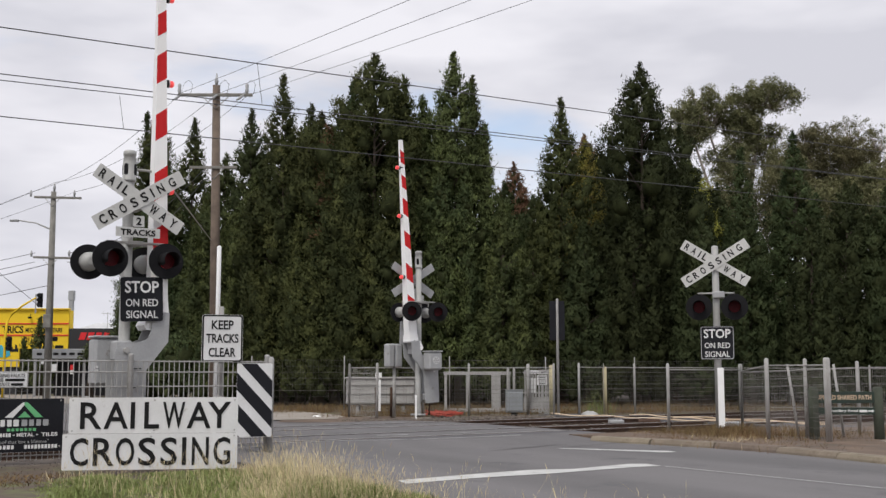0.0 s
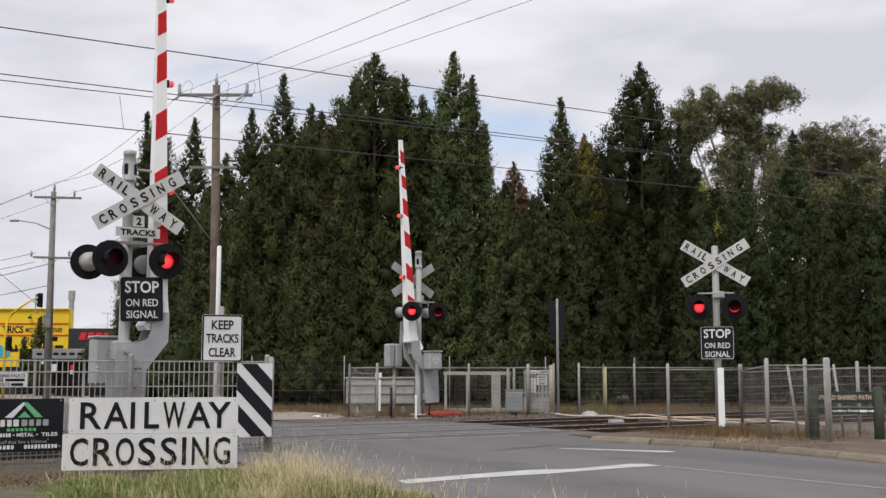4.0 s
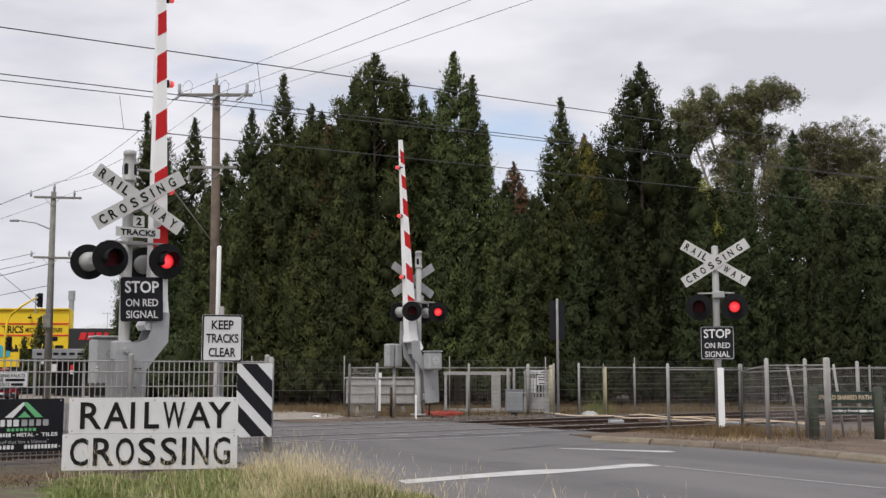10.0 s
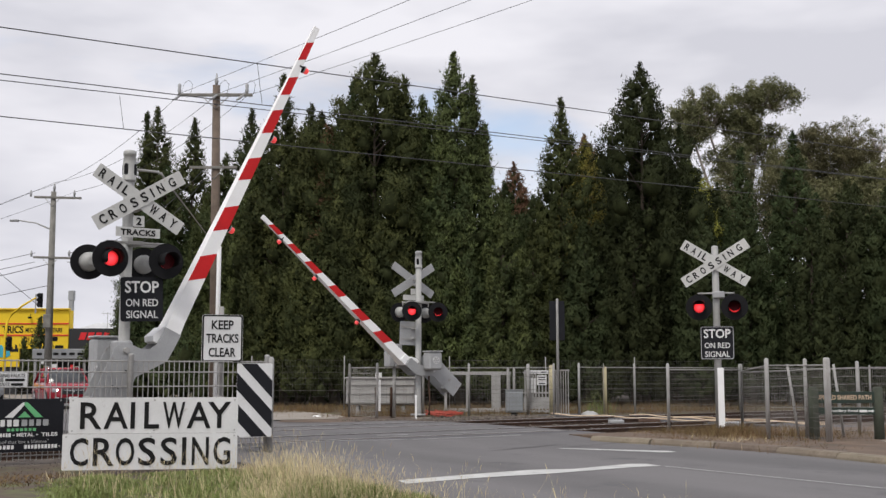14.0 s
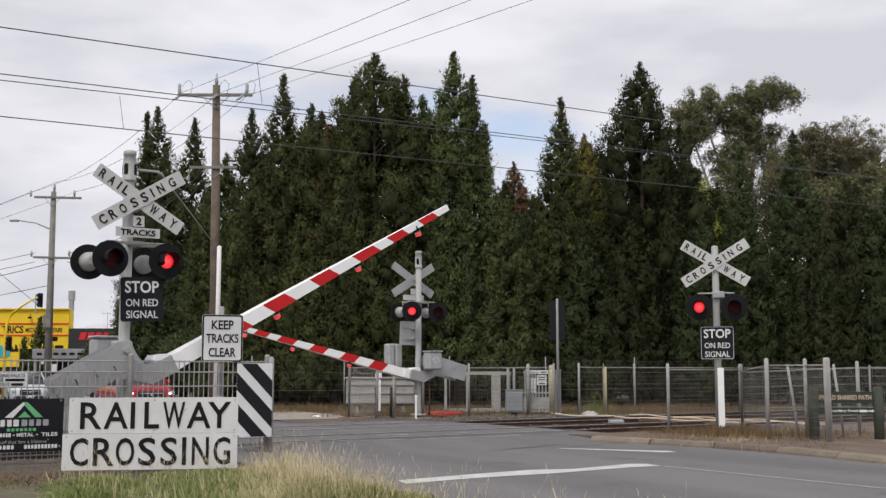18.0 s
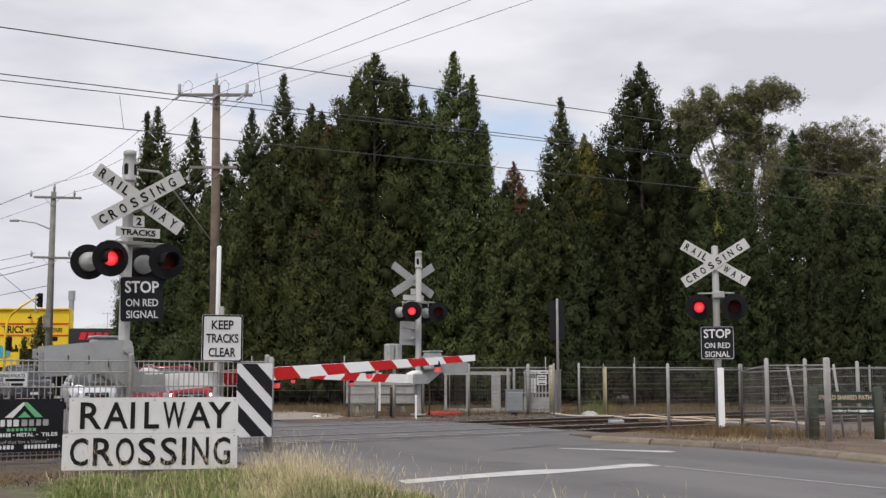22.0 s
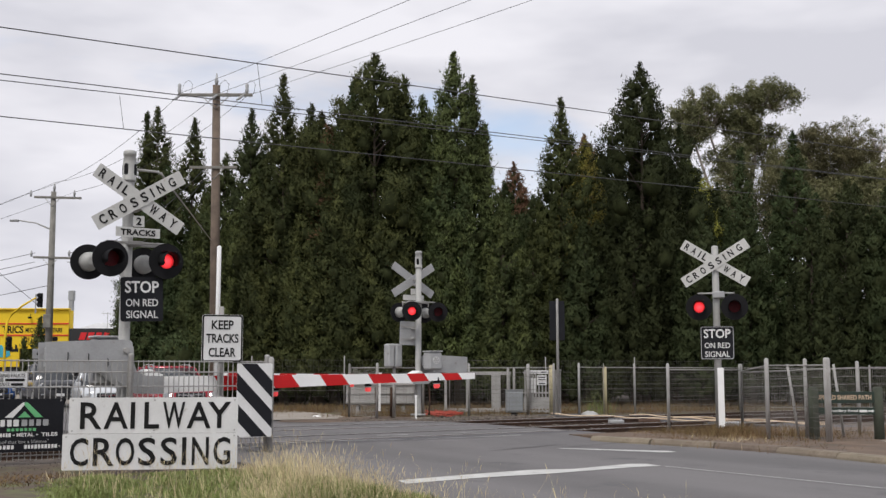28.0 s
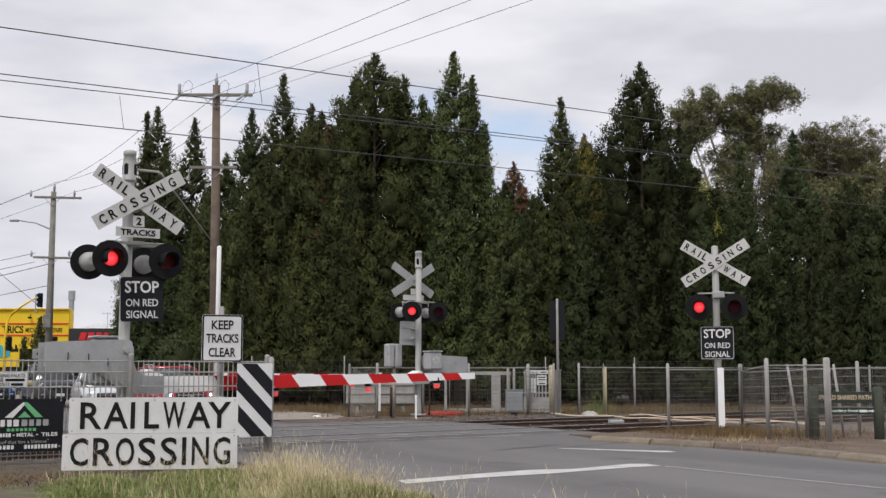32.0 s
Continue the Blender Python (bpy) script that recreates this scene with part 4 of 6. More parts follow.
def conifer(right, ahead, h, r, mat_=None, seed=0, base=0.05, pointed=0.75, cover=1.0, label="tall dark green cypress with dense upswept foliage", name="cypress_tree", columns=6, tuft=1.0, squash=0.45, leaf=0.16):
    """A cypress: one main spire with lower columns round it, each a stack of rounded clumps that shrink towards its tip."""
    mat_ = mat_ or CYPRESS
    rs = np.random.RandomState(seed * 7 + 3)
    x, y = spot(right, ahead)
    tree = thing(name, label, "tree", pose(x, y, -0.04), group="row of cypresses")
    lean = rs.uniform(-0.35, 0.35, 2)
    trunk = G().tube([(0, 0, 0), (lean[0] * 0.3, lean[1] * 0.3, h * 0.35), (lean[0] * 0.9, lean[1] * 0.9, h * 0.82), (lean[0], lean[1], h * 0.985)], [0.28, 0.13, 0.035, 0.010], 8)
    cent, size, way = [], [], []
    toward = radians(270 - TURN)

    def width(t):
        return max(0.0, 1 - max(0.0, (t - 0.12) / 0.88) ** (1.0 + pointed)) * min(1, 0.60 + t * 2.5)

    def column(ox, oy, hc, rc, lump_k):
        """Clumps winding up one upright axis; lower down, those on the far side are left out."""
        z, a = base * h + 0.2, rs.uniform(0, 6.28)
        while z < hc:
            t = z / hc
            w = rc * width(t) * (0.70 + 0.30 * min(1.0, 1.35 * t) if lump_k < 0.3 else 1.0)
            lump = tuft * min(0.74, 0.12 + lump_k * w) * rs.uniform(0.65, 1.3)
            a += 2.39996 + rs.uniform(-0.5, 0.5)
            off = max(0.03, w - 0.75 * lump) * rs.uniform(0.55, 1.15) * (1.35 if rs.uniform() < 0.15 else 1.0)
            if math.cos(a - toward) > -0.05 or t > 0.62:
                o = np.array([math.cos(a), math.sin(a), 0.0])
                cx, cy = ox + lean[0] * t, oy + lean[1] * t
                p = np.array([cx, cy, z]) + o * off
                cent.append(p)
                size.append(lump)
                way.append(o * 0.8 + np.array([0, 0, 0.9]))
                if len(cent) % 3 == 0 and off > 0.25:
                    trunk.tube([(cx, cy, z - 0.8 * off), (cx + o[0] * off * 0.6, cy + o[1] * off * 0.6, z - 0.3 * off), tuple(p)], [0.045, 0.03, 0.012], 4, False)
            z += lump * lump * 1.3 / max(0.35, 2.2 * w) * rs.uniform(0.7, 1.3) + 0.012
        for i in range(5):
            cent.append((ox + lean[0] + rs.normal(0, 0.05), oy + lean[1] + rs.normal(0, 0.05), hc - 0.30 + 0.13 * i))
            size.append(0.15 - 0.022 * i)
            way.append((0, 0, 1.0))

    column(0, 0, h, r * 1.06, 0.25)
    for k in range(columns):
        b_ = toward + (k - (columns - 1) / 2) * 2.8 / max(1, columns - 1) + rs.uniform(-0.2, 0.2)
        q = r * rs.uniform(0.60, 0.80)
        column(q * math.cos(b_), q * math.sin(b_), h * rs.uniform(0.40, 0.78), r * rs.uniform(0.26, 0.36), 0.55)
    part("trunk", trunk, BARK, tree)
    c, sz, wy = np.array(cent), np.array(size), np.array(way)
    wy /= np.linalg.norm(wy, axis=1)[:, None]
    # Jagged cores, coloured dark so that gaps between the leaves read as shade.
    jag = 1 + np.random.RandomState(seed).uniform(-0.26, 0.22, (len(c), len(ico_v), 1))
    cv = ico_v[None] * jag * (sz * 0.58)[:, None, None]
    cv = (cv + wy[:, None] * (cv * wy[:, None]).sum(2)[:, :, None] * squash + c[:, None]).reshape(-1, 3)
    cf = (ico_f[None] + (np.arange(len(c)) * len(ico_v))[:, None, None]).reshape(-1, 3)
    part("shade_core", raw_mesh("shade_core", cv, cf, INNERSHADE), INNERSHADE, tree, "dense inner foliage with shade put into its colour")
    part("crown", soft_mesh("crown", *puffs(cent, size, way, seed, leaf, leaf * 0.2, cover, squash=squash), mat_), mat_, tree)
    return tree


# The low trees at 6.6 and 8.7 take dark foliage as painted shade.
TREES = [
    (-16.9, 60, 8.4, 1.15, 0, 3.0), (-16.2, 59, 6.0, 1.3, 1, 3.0), (-16.2, 62, 6.9, 1.4, 0), (-15.9, 61, 16.2, 1.8, 0), (-16.7, 61.5, 16.0, 1.2, 1), (-14.1, 60, 15.3, 2.5, 0), (-15.3, 59, 12.3, 2.1, 1), (-11.8, 57, 12.6, 2.5, 0), (-10.0, 57, 14.9, 2.0, 1), (-8.7, 58, 17.2, 2.1, 0),
    (-7.2, 55, 13.6, 2.5, 0), (-5.6, 56, 14.0, 2.3, 0), (-3.6, 55, 14.6, 2.4, 0), (-1.2, 55, 13.8, 2.3, 0), (0.5, 55, 13.2, 1.9, 0), (3.6, 56, 9.8, 2.2, 0), (5.0, 57, 10.4, 2.0, 1), (11.0, 56, 10.6, 2.6, 1), (14.4, 57, 11.0, 2.4, 1),
    (-9.2, 52, 10.8, 1.93, 0), (-6.8, 53, 14.3, 2.27, 0), (-4.7, 54, 15.8, 1.60, 1), (-5.6, 50, 10.8, 2.02, 0), (-3.15, 50, 16.1, 2.6, 0, 3.4), (-5.95, 51.5, 13.5, 2.1, 0, 3.4), (-7.3, 51, 12.3, 1.9, 0, 2.6), (-4.45, 52, 15.3, 1.0, 1, 2.4), (-0.55, 51.5, 13.7, 1.6, 0, 3.2), (-1.75, 50.5, 15.0, 1.3, 0, 2.0), (-1.9, 52, 15.3, 1.93, 1), (-0.9, 51, 14.2, 1.85, 0),
    (0.75, 50, 16.0, 1.95, 0, 2.2), (1.6, 51.5, 15.2, 0.95, 0, 2.6), (2.6, 49, 9.0, 1.54, 0), (4.1, 51, 8.2, 1.47, 0), (5.6, 52, 14.3, 1.7, 0, 1.5), (6.6, 50, 8.0, 1.40, 1), (7.6, 54, 8.6, 1.40, 0), (7.5, 56, 12.4, 1.9, 2, 3.0),
    (9.45, 52, 16.1, 2.5, 1, 2.6), (8.7, 50, 8.6, 1.54, 1), (11.2, 53, 13.2, 1.93, 1), (12.6, 55, 12.0, 1.9, 2, 3.0), (11.6, 49, 8.4, 1.47, 1), (14.7, 54, 12.3, 1.43, 1), (13.9, 50, 9.3, 1.40, 1),
    (16.8, 52, 12.8, 1.60, 1), (16.3, 49, 8.2, 1.40, 1), (18.6, 51, 10.1, 2.2, 1), (20.3, 50, 9.6, 2.4, 1), (22.0, 50, 10.4, 2.4, 1), (24.5, 51, 10.5, 2.6, 1), (9.75, 53.6, 14.4, 1.9, 1, 2.4),
]
for i, (right, ahead, h, r, m_, *shape) in enumerate(TREES):
    conifer(right, ahead, h, r, (CYPRESS, CYPRESSBLUE, CYPRESSGOLD)[m_], i + 1, pointed=shape[0] if shape else 0.8 + 1.1 * ((i * 0.618) % 1), cover=0.65 if ahead >= 54 else 0.95, label=("tall olive green cypress with dense upswept foliage", "tall dark green cypress with dense upswept foliage", "golden green conifer among the cypresses")[m_])
for i in range(10):
    conifer(-12 + 3.8 * i, 58.0 + (i % 2), (8.6 if i < 3 else 10.8) + 1.0 * (i * 0.618 % 1), 2.6, CYPRESSBLUE, 160 + i, pointed=1.4, cover=0.5, columns=2, leaf=0.2)
for i in range(21):
    conifer(-12 + 2.0 * i, 55.0 + 1.5 * (i % 3), 3.4 + 0.8 * (i * 0.618 % 1), 2.5, CYPRESSBLUE, 120 + i, base=0.0, pointed=2.8, cover=0.4, columns=3, leaf=0.18, label="low dark shrub under the cypresses", name="shrub")
for i, (right, ahead, h, r) in enumerate([(8.0, 60, 14.0, 2.4), (9.4, 64, 13.8, 2.2), (13.4, 60, 12.8, 2.2)]):
    conifer(right, ahead, h, r, CYPRESSGOLD, 60 + i, pointed=2.8, label="golden green conifer behind the cypresses")
for i in range(15):
    conifer(-15 + 3.4 * i, 64.0 + (i % 2), 3.6 + 0.8 * (i * 0.618 % 1), 2.9, CYPRESSBLUE, 180 + i, base=0.0, pointed=2.8, cover=0.3, columns=2, leaf=0.2, label="low dark shrub behind the cypresses", name="shrub")
conifer(4.0, 62, 13.2, 1.7, RUSSET, 70, pointed=3.4, columns=3, label="russet shrub showing between the cypresses", name="shrub")
conifer(8.3, 66, 15.6, 2.2, RUSSET, 71, pointed=3.2, columns=3, label="russet shrub showing between the cypresses", name="shrub")
conifer(-4.9, 50.2, 12.6, 1.15, RUSSET, 72, pointed=2.6, columns=2, label="russet dying conifer among the cypresses")


def gum(right, ahead, lobes, seed, label="gum tree with pale limbs and rounded umbrella crowns", leaves=100):
    """A eucalypt: forked pale limbs, each carrying a domed leafy lobe (sideways, height, width, depth of dome)."""
    rs = np.random.RandomState(seed)
    x, y = spot(right, ahead)
    tree = thing("gum_tree", label, "tree", pose(x, y, -0.04, 0, 0, -TURN), group="gum trees")
    wood = G()
    top = max(z for u, z, w, d in lobes)
    fork = Vector((rs.normal(0, 0.3), 0, top * 0.42))
    wood.tube([(0, 0, 0), (fork.x * 0.6, 0, top * 0.25), fork], [0.34, 0.28, 0.22], 8)
    cent, way = [], []
    for u, z, w, d in lobes:
        dy = rs.uniform(-0.8, 0.8)
        foot = Vector((u, dy, z - d * 1.05))
        mid = fork.lerp(foot, 0.5) + Vector((rs.normal(0, 0.4), 0, rs.normal(0, 0.3)))
        wood.tube([fork, mid, foot], [0.15, 0.11, 0.07], 6, False)
        w, d = w * 1.12, d * 1.35
        n = int(12 + 6.0 * w * d)
        for k in range(n):
            e = Vector((rs.normal(), rs.normal(), rs.normal(0.25, 1))).normalized() * rs.uniform(0.4, 1.12)
            p = Vector((u + 0.5 * w * e.x, dy + 0.4 * w * e.y, z - 0.58 * d + 0.58 * d * e.z))
            if k % 2 == 0:
                wood.tube([foot, foot.lerp(p, 0.55) + Vector((0, 0, -0.12 * d)), p], [0.045, 0.03, 0.012], 4, False)
            e = Vector((rs.normal(0, 1), rs.normal(0, 1), rs.uniform(-0.5, 0.6))).normalized()
            cent.append(p - e * 0.4)
            way.append(e)
    part("trunk", wood, GUMBARK, tree, "pale forked trunk and limbs")
    lumps = rs.uniform(0.26, 0.50, len(cent)) * (1 if leaves > 20 else 0.6)
    part("crown", soft_mesh("crown", *puffs([c[:] for c in cent], lumps, [e[:] for e in way], seed, 0.20, 0.036, leaves / 85, 0.0, 0.2), GUMLEAF), GUMLEAF, tree, "rounded olive leaf clumps")


gum(21.6, 80, [(-1.9, 22.4, 4.6, 2.6), (-3.3, 20.8, 2.2, 2.0), (2.3, 23.2, 4.4, 1.9), (0.6, 21.2, 2.4, 1.5), (1.8, 20.2, 3.6, 2.0), (-0.4, 18.4, 3.0, 1.8), (3.4, 18.0, 2.8, 1.8)], 200)
gum(27.2, 79, [(-0.2, 19.4, 2.6, 2.6), (2.3, 18.4, 3.4, 2.2), (0.6, 16.6, 3.2, 2.2), (-1.6, 16.6, 2.6, 2.0), (3.6, 16.4, 2.8, 2.0)], 201)
gum(23.4, 76, [(-2.6, 16.0, 3.0, 2.2), (0.2, 16.6, 3.2, 2.2), (2.2, 15.2, 3.0, 2.2), (-1.0, 14.2, 3.4, 2.4), (-3.6, 14.2, 2.4, 2.0)], 202, leaves=80)
gum(29.5, 76, [(-1.8, 15.0, 3.2, 2.2), (0.8, 15.8, 3.0, 2.0), (2.6, 14.2, 2.8, 2.0), (-0.4, 13.2, 3.4, 2.2), (3.8, 15.6, 2.6, 1.8)], 203, leaves=80)
gum(26.4, 73, [(-2.2, 13.4, 3.4, 2.4), (0.4, 14.0, 3.4, 2.4), (2.6, 13.2, 3.4, 2.4), (4.8, 12.6, 3.4, 2.4)], 205, leaves=70)
gum(31.8, 86, [(-1.6, 21.0, 3.4, 1.8), (0.8, 21.8, 3.6, 1.8), (3.0, 21.0, 3.0, 1.8), (0.2, 19.4, 4.0, 2.0), (3.2, 18.8, 3.4, 2.0)], 204, "gum tree with nearly bare fine branches", leaves=14)


# ---- fences ----
def bar_fence(name, x0, x1, y, top, gap, label):
    """A fence of upright bars between rails, along x."""
    f = thing(name, label, "fence", pose(0, 0, 0))
    for z in (top, top - 0.18, top - 0.42, 0.12):
        part("rail", G().box((x0 + x1) / 2, y, z, x1 - x0, 0.028, 0.022, 0.005), STEEL, f)
    me = G().box(0, 0, 0, 0.0135, 0.0135, top - 0.02).mesh("bar")
    me.materials.append(STEEL)
    for k in range(int((x1 - x0) / gap) + 1):
        part("bar", me, STEEL, f, "", pose(x0 + k * gap, y, top / 2 + 0.03, 0, 0, 0))
    return f


fence = bar_fence("bar_fence", -7.0, 2.33, -0.42, 1.61, 0.088, "galvanised steel fence of upright bars")
for x in (-6.9, -4.6, -2.3, -0.10, 2.33):
    part("post", G().tube([(x, -0.47, -0.03), (x, -0.47, 1.70), (x, -0.47, 1.725), (x, -0.47, 1.74)], [0.045, 0.045, 0.05, 0.02], 12), STEEL, fence, "round post with a domed cap")


def mesh_fence(name, pts, top, label, posts=None, wires=10, gap=0.11, post_r=0.040, rail=True, wire=None, fine=0.002):
    """Welded mesh on pipe posts along a line of places."""
    f = thing(name, label, "fence", pose(0, 0, 0))
    wire = wire or MESHWIRE
    for i, (x, y, z) in enumerate(pts):
        r = post_r if posts is None else posts[i]
        part("post", G().tube([(x, y, z), (x, y, z + top + 0.12), (x, y, z + top + 0.145)], [r, r, r * 0.5], 10), STEEL, f)
    for (xa, ya, za), (xb, yb, zb) in zip(pts, pts[1:]):
        a, b = Vector((xa, ya, za)), Vector((xb, yb, zb))
        g = G()
        L = (b - a).length
        for k in range(wires):
            h = 0.06 + (top - 0.08) * k / (wires - 1)
            g.tube([a + Vector((0, 0, h)), b + Vector((0, 0, h))], 0.0035 if k % 3 else 0.0055, 3, False)
        nv = int(L / gap)
        for k in range(1, nv):
            p = a.lerp(b, k / nv)
            g.tube([p + Vector((0, 0, 0.05)), p + Vector((0, 0, top))], fine, 3, False)
        part("mesh_panel", g, wire, f, "welded wire mesh")
        if rail:
            part("top_rail", G().tube([a + Vector((0, 0, top)), b + Vector((0, 0, top))], 0.012, 8), STEEL, f)
    return f


mesh_fence("mesh_fence", [(15.25, 0.41, 0.0), (11.92, -3.36, 0.1), (12.23, -4.6, 0.1)], 1.47, "galvanised mesh fence along the kerb", posts=[0.012, 0.045, 0.052], wires=8, gap=0.13, fine=0.0013)
mesh_fence("mesh_fence", [(12.68, 0.28, 0.0), (15.26, 0.43, 0.0)], 1.5, "galvanised mesh fence beside the tracks", wires=8, gap=0.05, fine=0.0013)
mesh_fence("mesh_fence", [(15.26, 0.43, 0.0), (15.38, -2.87, 0.1), (15.9, -6.0, 0.1), (16.2, -9.0, 0.1)], 1.44, "galvanised mesh fence along the shared path", wires=9, gap=0.05, fine=0.0022, wire=STEEL)
mesh_fence("mesh_fence", [(12.17, -4.6, 0.1), (12.82, -3.57, 0.1)], 1.47, "short return of galvanised mesh fence")
mesh_fence("mesh_fence", [(11.25, 13.7, 0), (11.2, 11.7, 0)], 1.6, "mesh fence beyond the crossing", wires=10, gap=0.05, fine=0.0022, wire=STEEL)
mesh_fence("mesh_fence", [(11.25, 13.7, 0), (13.6, 12.9, 0), (14.9, 12.1, 0), (17.0, 10.2, 0)], 1.6, "mesh fence beside the equipment yard", wires=12)
mesh_fence("mesh_fence", [(17.9, 10.0, 0), (19.3, 10.4, 0), (20.7, 10.4, 0), (26, 10.5, 0), (34, 10.8, 0), (44, 11, 0)], 1.62, "mesh fence along the far track", wires=12, posts=[0.04, 0.012, 0.04, 0.04, 0.04, 0.04])
mesh_fence("boundary_fence", [(11.0, 21.5, 0), (14.0, 19.5, 0), (18, 18.2, 0), (22, 17.2, 0), (25.95, 16.25, 0), (34, 15, 0), (44, 14, 0), (60, 12, 0)], 1.95, "grey chain wire boundary fence", wires=9, gap=0.10, wire=MESHWIRE, rail=False, fine=0.0022, post_r=0.024)


# ---- cars ----
def skin(rings, closed=True):
    n = len(rings[0])
    vs = [p for r in rings for p in r]
    fs = [(i * n + k, i * n + (k + 1) % n, (i + 1) * n + (k + 1) % n, (i + 1) * n + k) for i in range(len(rings) - 1) for k in range(n)]
    fs += [tuple(range(n)), tuple(reversed(range((len(rings) - 1) * n, len(rings) * n)))]
    return G().add(vs, fs, True)


def car(label, paint, body, cabin, wheels, wheel_r, rails=False, lit=False, tray=None, name="car"):
    """A car facing -y with its nose at the origin. body: rows (y, half width, bottom, top); cabin: rows (y, half width at sill, half width at roof, sill, roof)."""
    c = thing(name, label, "car", group="queue of cars")
    ring = lambda y, w, b, t: [(-w * 0.86, y, b), (-w, y, b + 0.16), (-w, y, t - 0.20), (-w * 0.95, y, t - 0.05), (-w * 0.78, y, t), (w * 0.78, y, t), (w * 0.95, y, t - 0.05), (w, y, t - 0.20), (w, y, b + 0.16), (w * 0.86, y, b)]
    part("body", skin([ring(*r) for r in body]), paint, c)
    gl = lambda y, ws, wr, zs, zr: [(-ws, y, zs), (-wr, y, zr), (wr, y, zr), (ws, y, zs)]
    part("window_glass", skin([gl(*r) for r in cabin]), GLASS, c, "dark reflecting glass")
    roof_rows = [r for r in cabin if r[4] > max(q[4] for q in cabin) - 0.13]
    part("roof", skin([[(-r[2] - 0.01, r[0], r[4] - 0.05), (-r[2] * 0.93, r[0], r[4] + 0.025), (r[2] * 0.93, r[0], r[4] + 0.025), (r[2] + 0.01, r[0], r[4] - 0.05)] for r in roof_rows]), paint, c)
    for s in (-1, 1):
        a, z = cabin[0], roof_rows[0]
        part("pillar", G().tube([(s * (a[1] + 0.005), a[0], a[3]), (s * (z[2] + 0.005), z[0], z[4])], 0.035, 6), paint, c)
        y = cabin[len(cabin) // 2]
        part("pillar", G().tube([(s * (y[1] + 0.004), y[0], y[3]), (s * (y[2] + 0.004), y[0], y[4])], 0.04, 6), paint, c)
        a, z = cabin[-1], roof_rows[-1]
        part("pillar", G().tube([(s * (a[1] + 0.005), a[0], a[3]), (s * (z[2] + 0.005), z[0], z[4])], 0.05, 6), paint, c)
        part("mirror", G().box(s * (cabin[0][1] + 0.16), cabin[0][0] + 0.35, cabin[0][3] + 0.12, 0.2, 0.12, 0.15, 0.03), paint, c)
        if rails:
            part("roof_rail", G().tube([(s * roof_rows[0][2] * 0.92, roof_rows[0][0] + 0.2, roof_rows[0][4] + 0.02), (s * roof_rows[0][2] * 0.92, roof_rows[0][0] + 0.35, roof_rows[0][4] + 0.09), (s * roof_rows[-1][2] * 0.92, roof_rows[-1][0] - 0.3, roof_rows[-1][4] + 0.09), (s * roof_rows[-1][2] * 0.92, roof_rows[-1][0] - 0.1, roof_rows[-1][4] + 0.02)], 0.022, 6), CHROME, c, "silver roof rail")
    f = body[1]
    zt = f[3]
    for s in (-1, 1):
        hl = part("headlamp", G().box(s * f[1] * 0.76, f[0] - 0.03, zt - 0.20, 0.36, 0.16, 0.15, 0.03), LAMPGLASS, c, "glassy headlamp")
        if lit:
            part("bulb", disc(0.038, f[0] - 0.125, f[0] - 0.115, 14, s * f[1] * 0.74, zt - 0.20), WHITELIT, hl, "lit white headlamp")
        part("fog_lamp", G().box(s * f[1] * 0.74, body[0][0] + 0.0, f[2] + 0.2, 0.16, 0.06, 0.08, 0.01), LAMPGLASS, c)
    part("grille", G().box(0, body[0][0] - 0.012, zt - 0.24, f[1] * 1.1, 0.06, 0.24, 0.03), TRIMBLACK, c, "black grille")
    part("grille_bar", G().box(0, body[0][0] - 0.05, zt - 0.2, f[1] * 0.9, 0.02, 0.03, 0.006), CHROME, c)
    part("badge", disc(0.05, body[0][0] - 0.07, body[0][0] - 0.055, 14, 0, zt - 0.24), CHROME, c)
    part("bumper", G().box(0, body[0][0] + 0.02, f[2] + 0.12, f[1] * 1.7, 0.14, 0.2, 0.04), TRIMBLACK, c, "black lower bumper")
    part("plate", G().box(0, body[0][0] - 0.065, f[2] + 0.2, 0.36, 0.012, 0.11), SIGNWHITE, c, "white number plate with a plain bar")
    for y in wheels:
        for s in (-1, 1):
            w = body[2][1]
            wh = part("wheel", G().tube([(-0.1, 0, 0), (-0.08, 0, 0), (0.08, 0, 0), (0.1, 0, 0)], [wheel_r * 0.9, wheel_r, wheel_r, wheel_r * 0.9], 24), TYRE, c, "", pose(s * (w - 0.09), y, wheel_r))
            part("rim", G().tube([(s * 0.095, 0, 0), (s * 0.108, 0, 0)], wheel_r * 0.66, 18), ALLOY, wh)
    if tray:
        part("tray_cover", G().box(0, tray[0], tray[1], body[2][1] * 1.7, tray[2], 0.05, 0.02), TRIMBLACK, c)
    return c


SUV = [(0.0, 0.62, 0.30, 0.86), (0.12, 0.84, 0.24, 0.95), (0.7, 0.925, 0.22, 1.02), (1.5, 0.925, 0.22, 1.07), (3.9, 0.925, 0.22, 1.06), (4.45, 0.90, 0.26, 1.06), (4.55, 0.80, 0.34, 1.0)]
SUVC = [(1.15, 0.80, 0.74, 1.02, 1.04), (1.95, 0.84, 0.66, 1.02, 1.60), (2.8, 0.84, 0.68, 1.02, 1.64), (3.8, 0.84, 0.66, 1.02, 1.60), (4.45, 0.80, 0.62, 1.02, 1.10)]
HATCH = [(0.0, 0.60, 0.26, 0.72), (0.14, 0.80, 0.2, 0.82), (0.7, 0.89, 0.2, 0.90), (1.4, 0.89, 0.2, 0.95), (3.6, 0.89, 0.2, 0.95), (4.3, 0.87, 0.24, 0.98), (4.5, 0.76, 0.32, 0.92)]
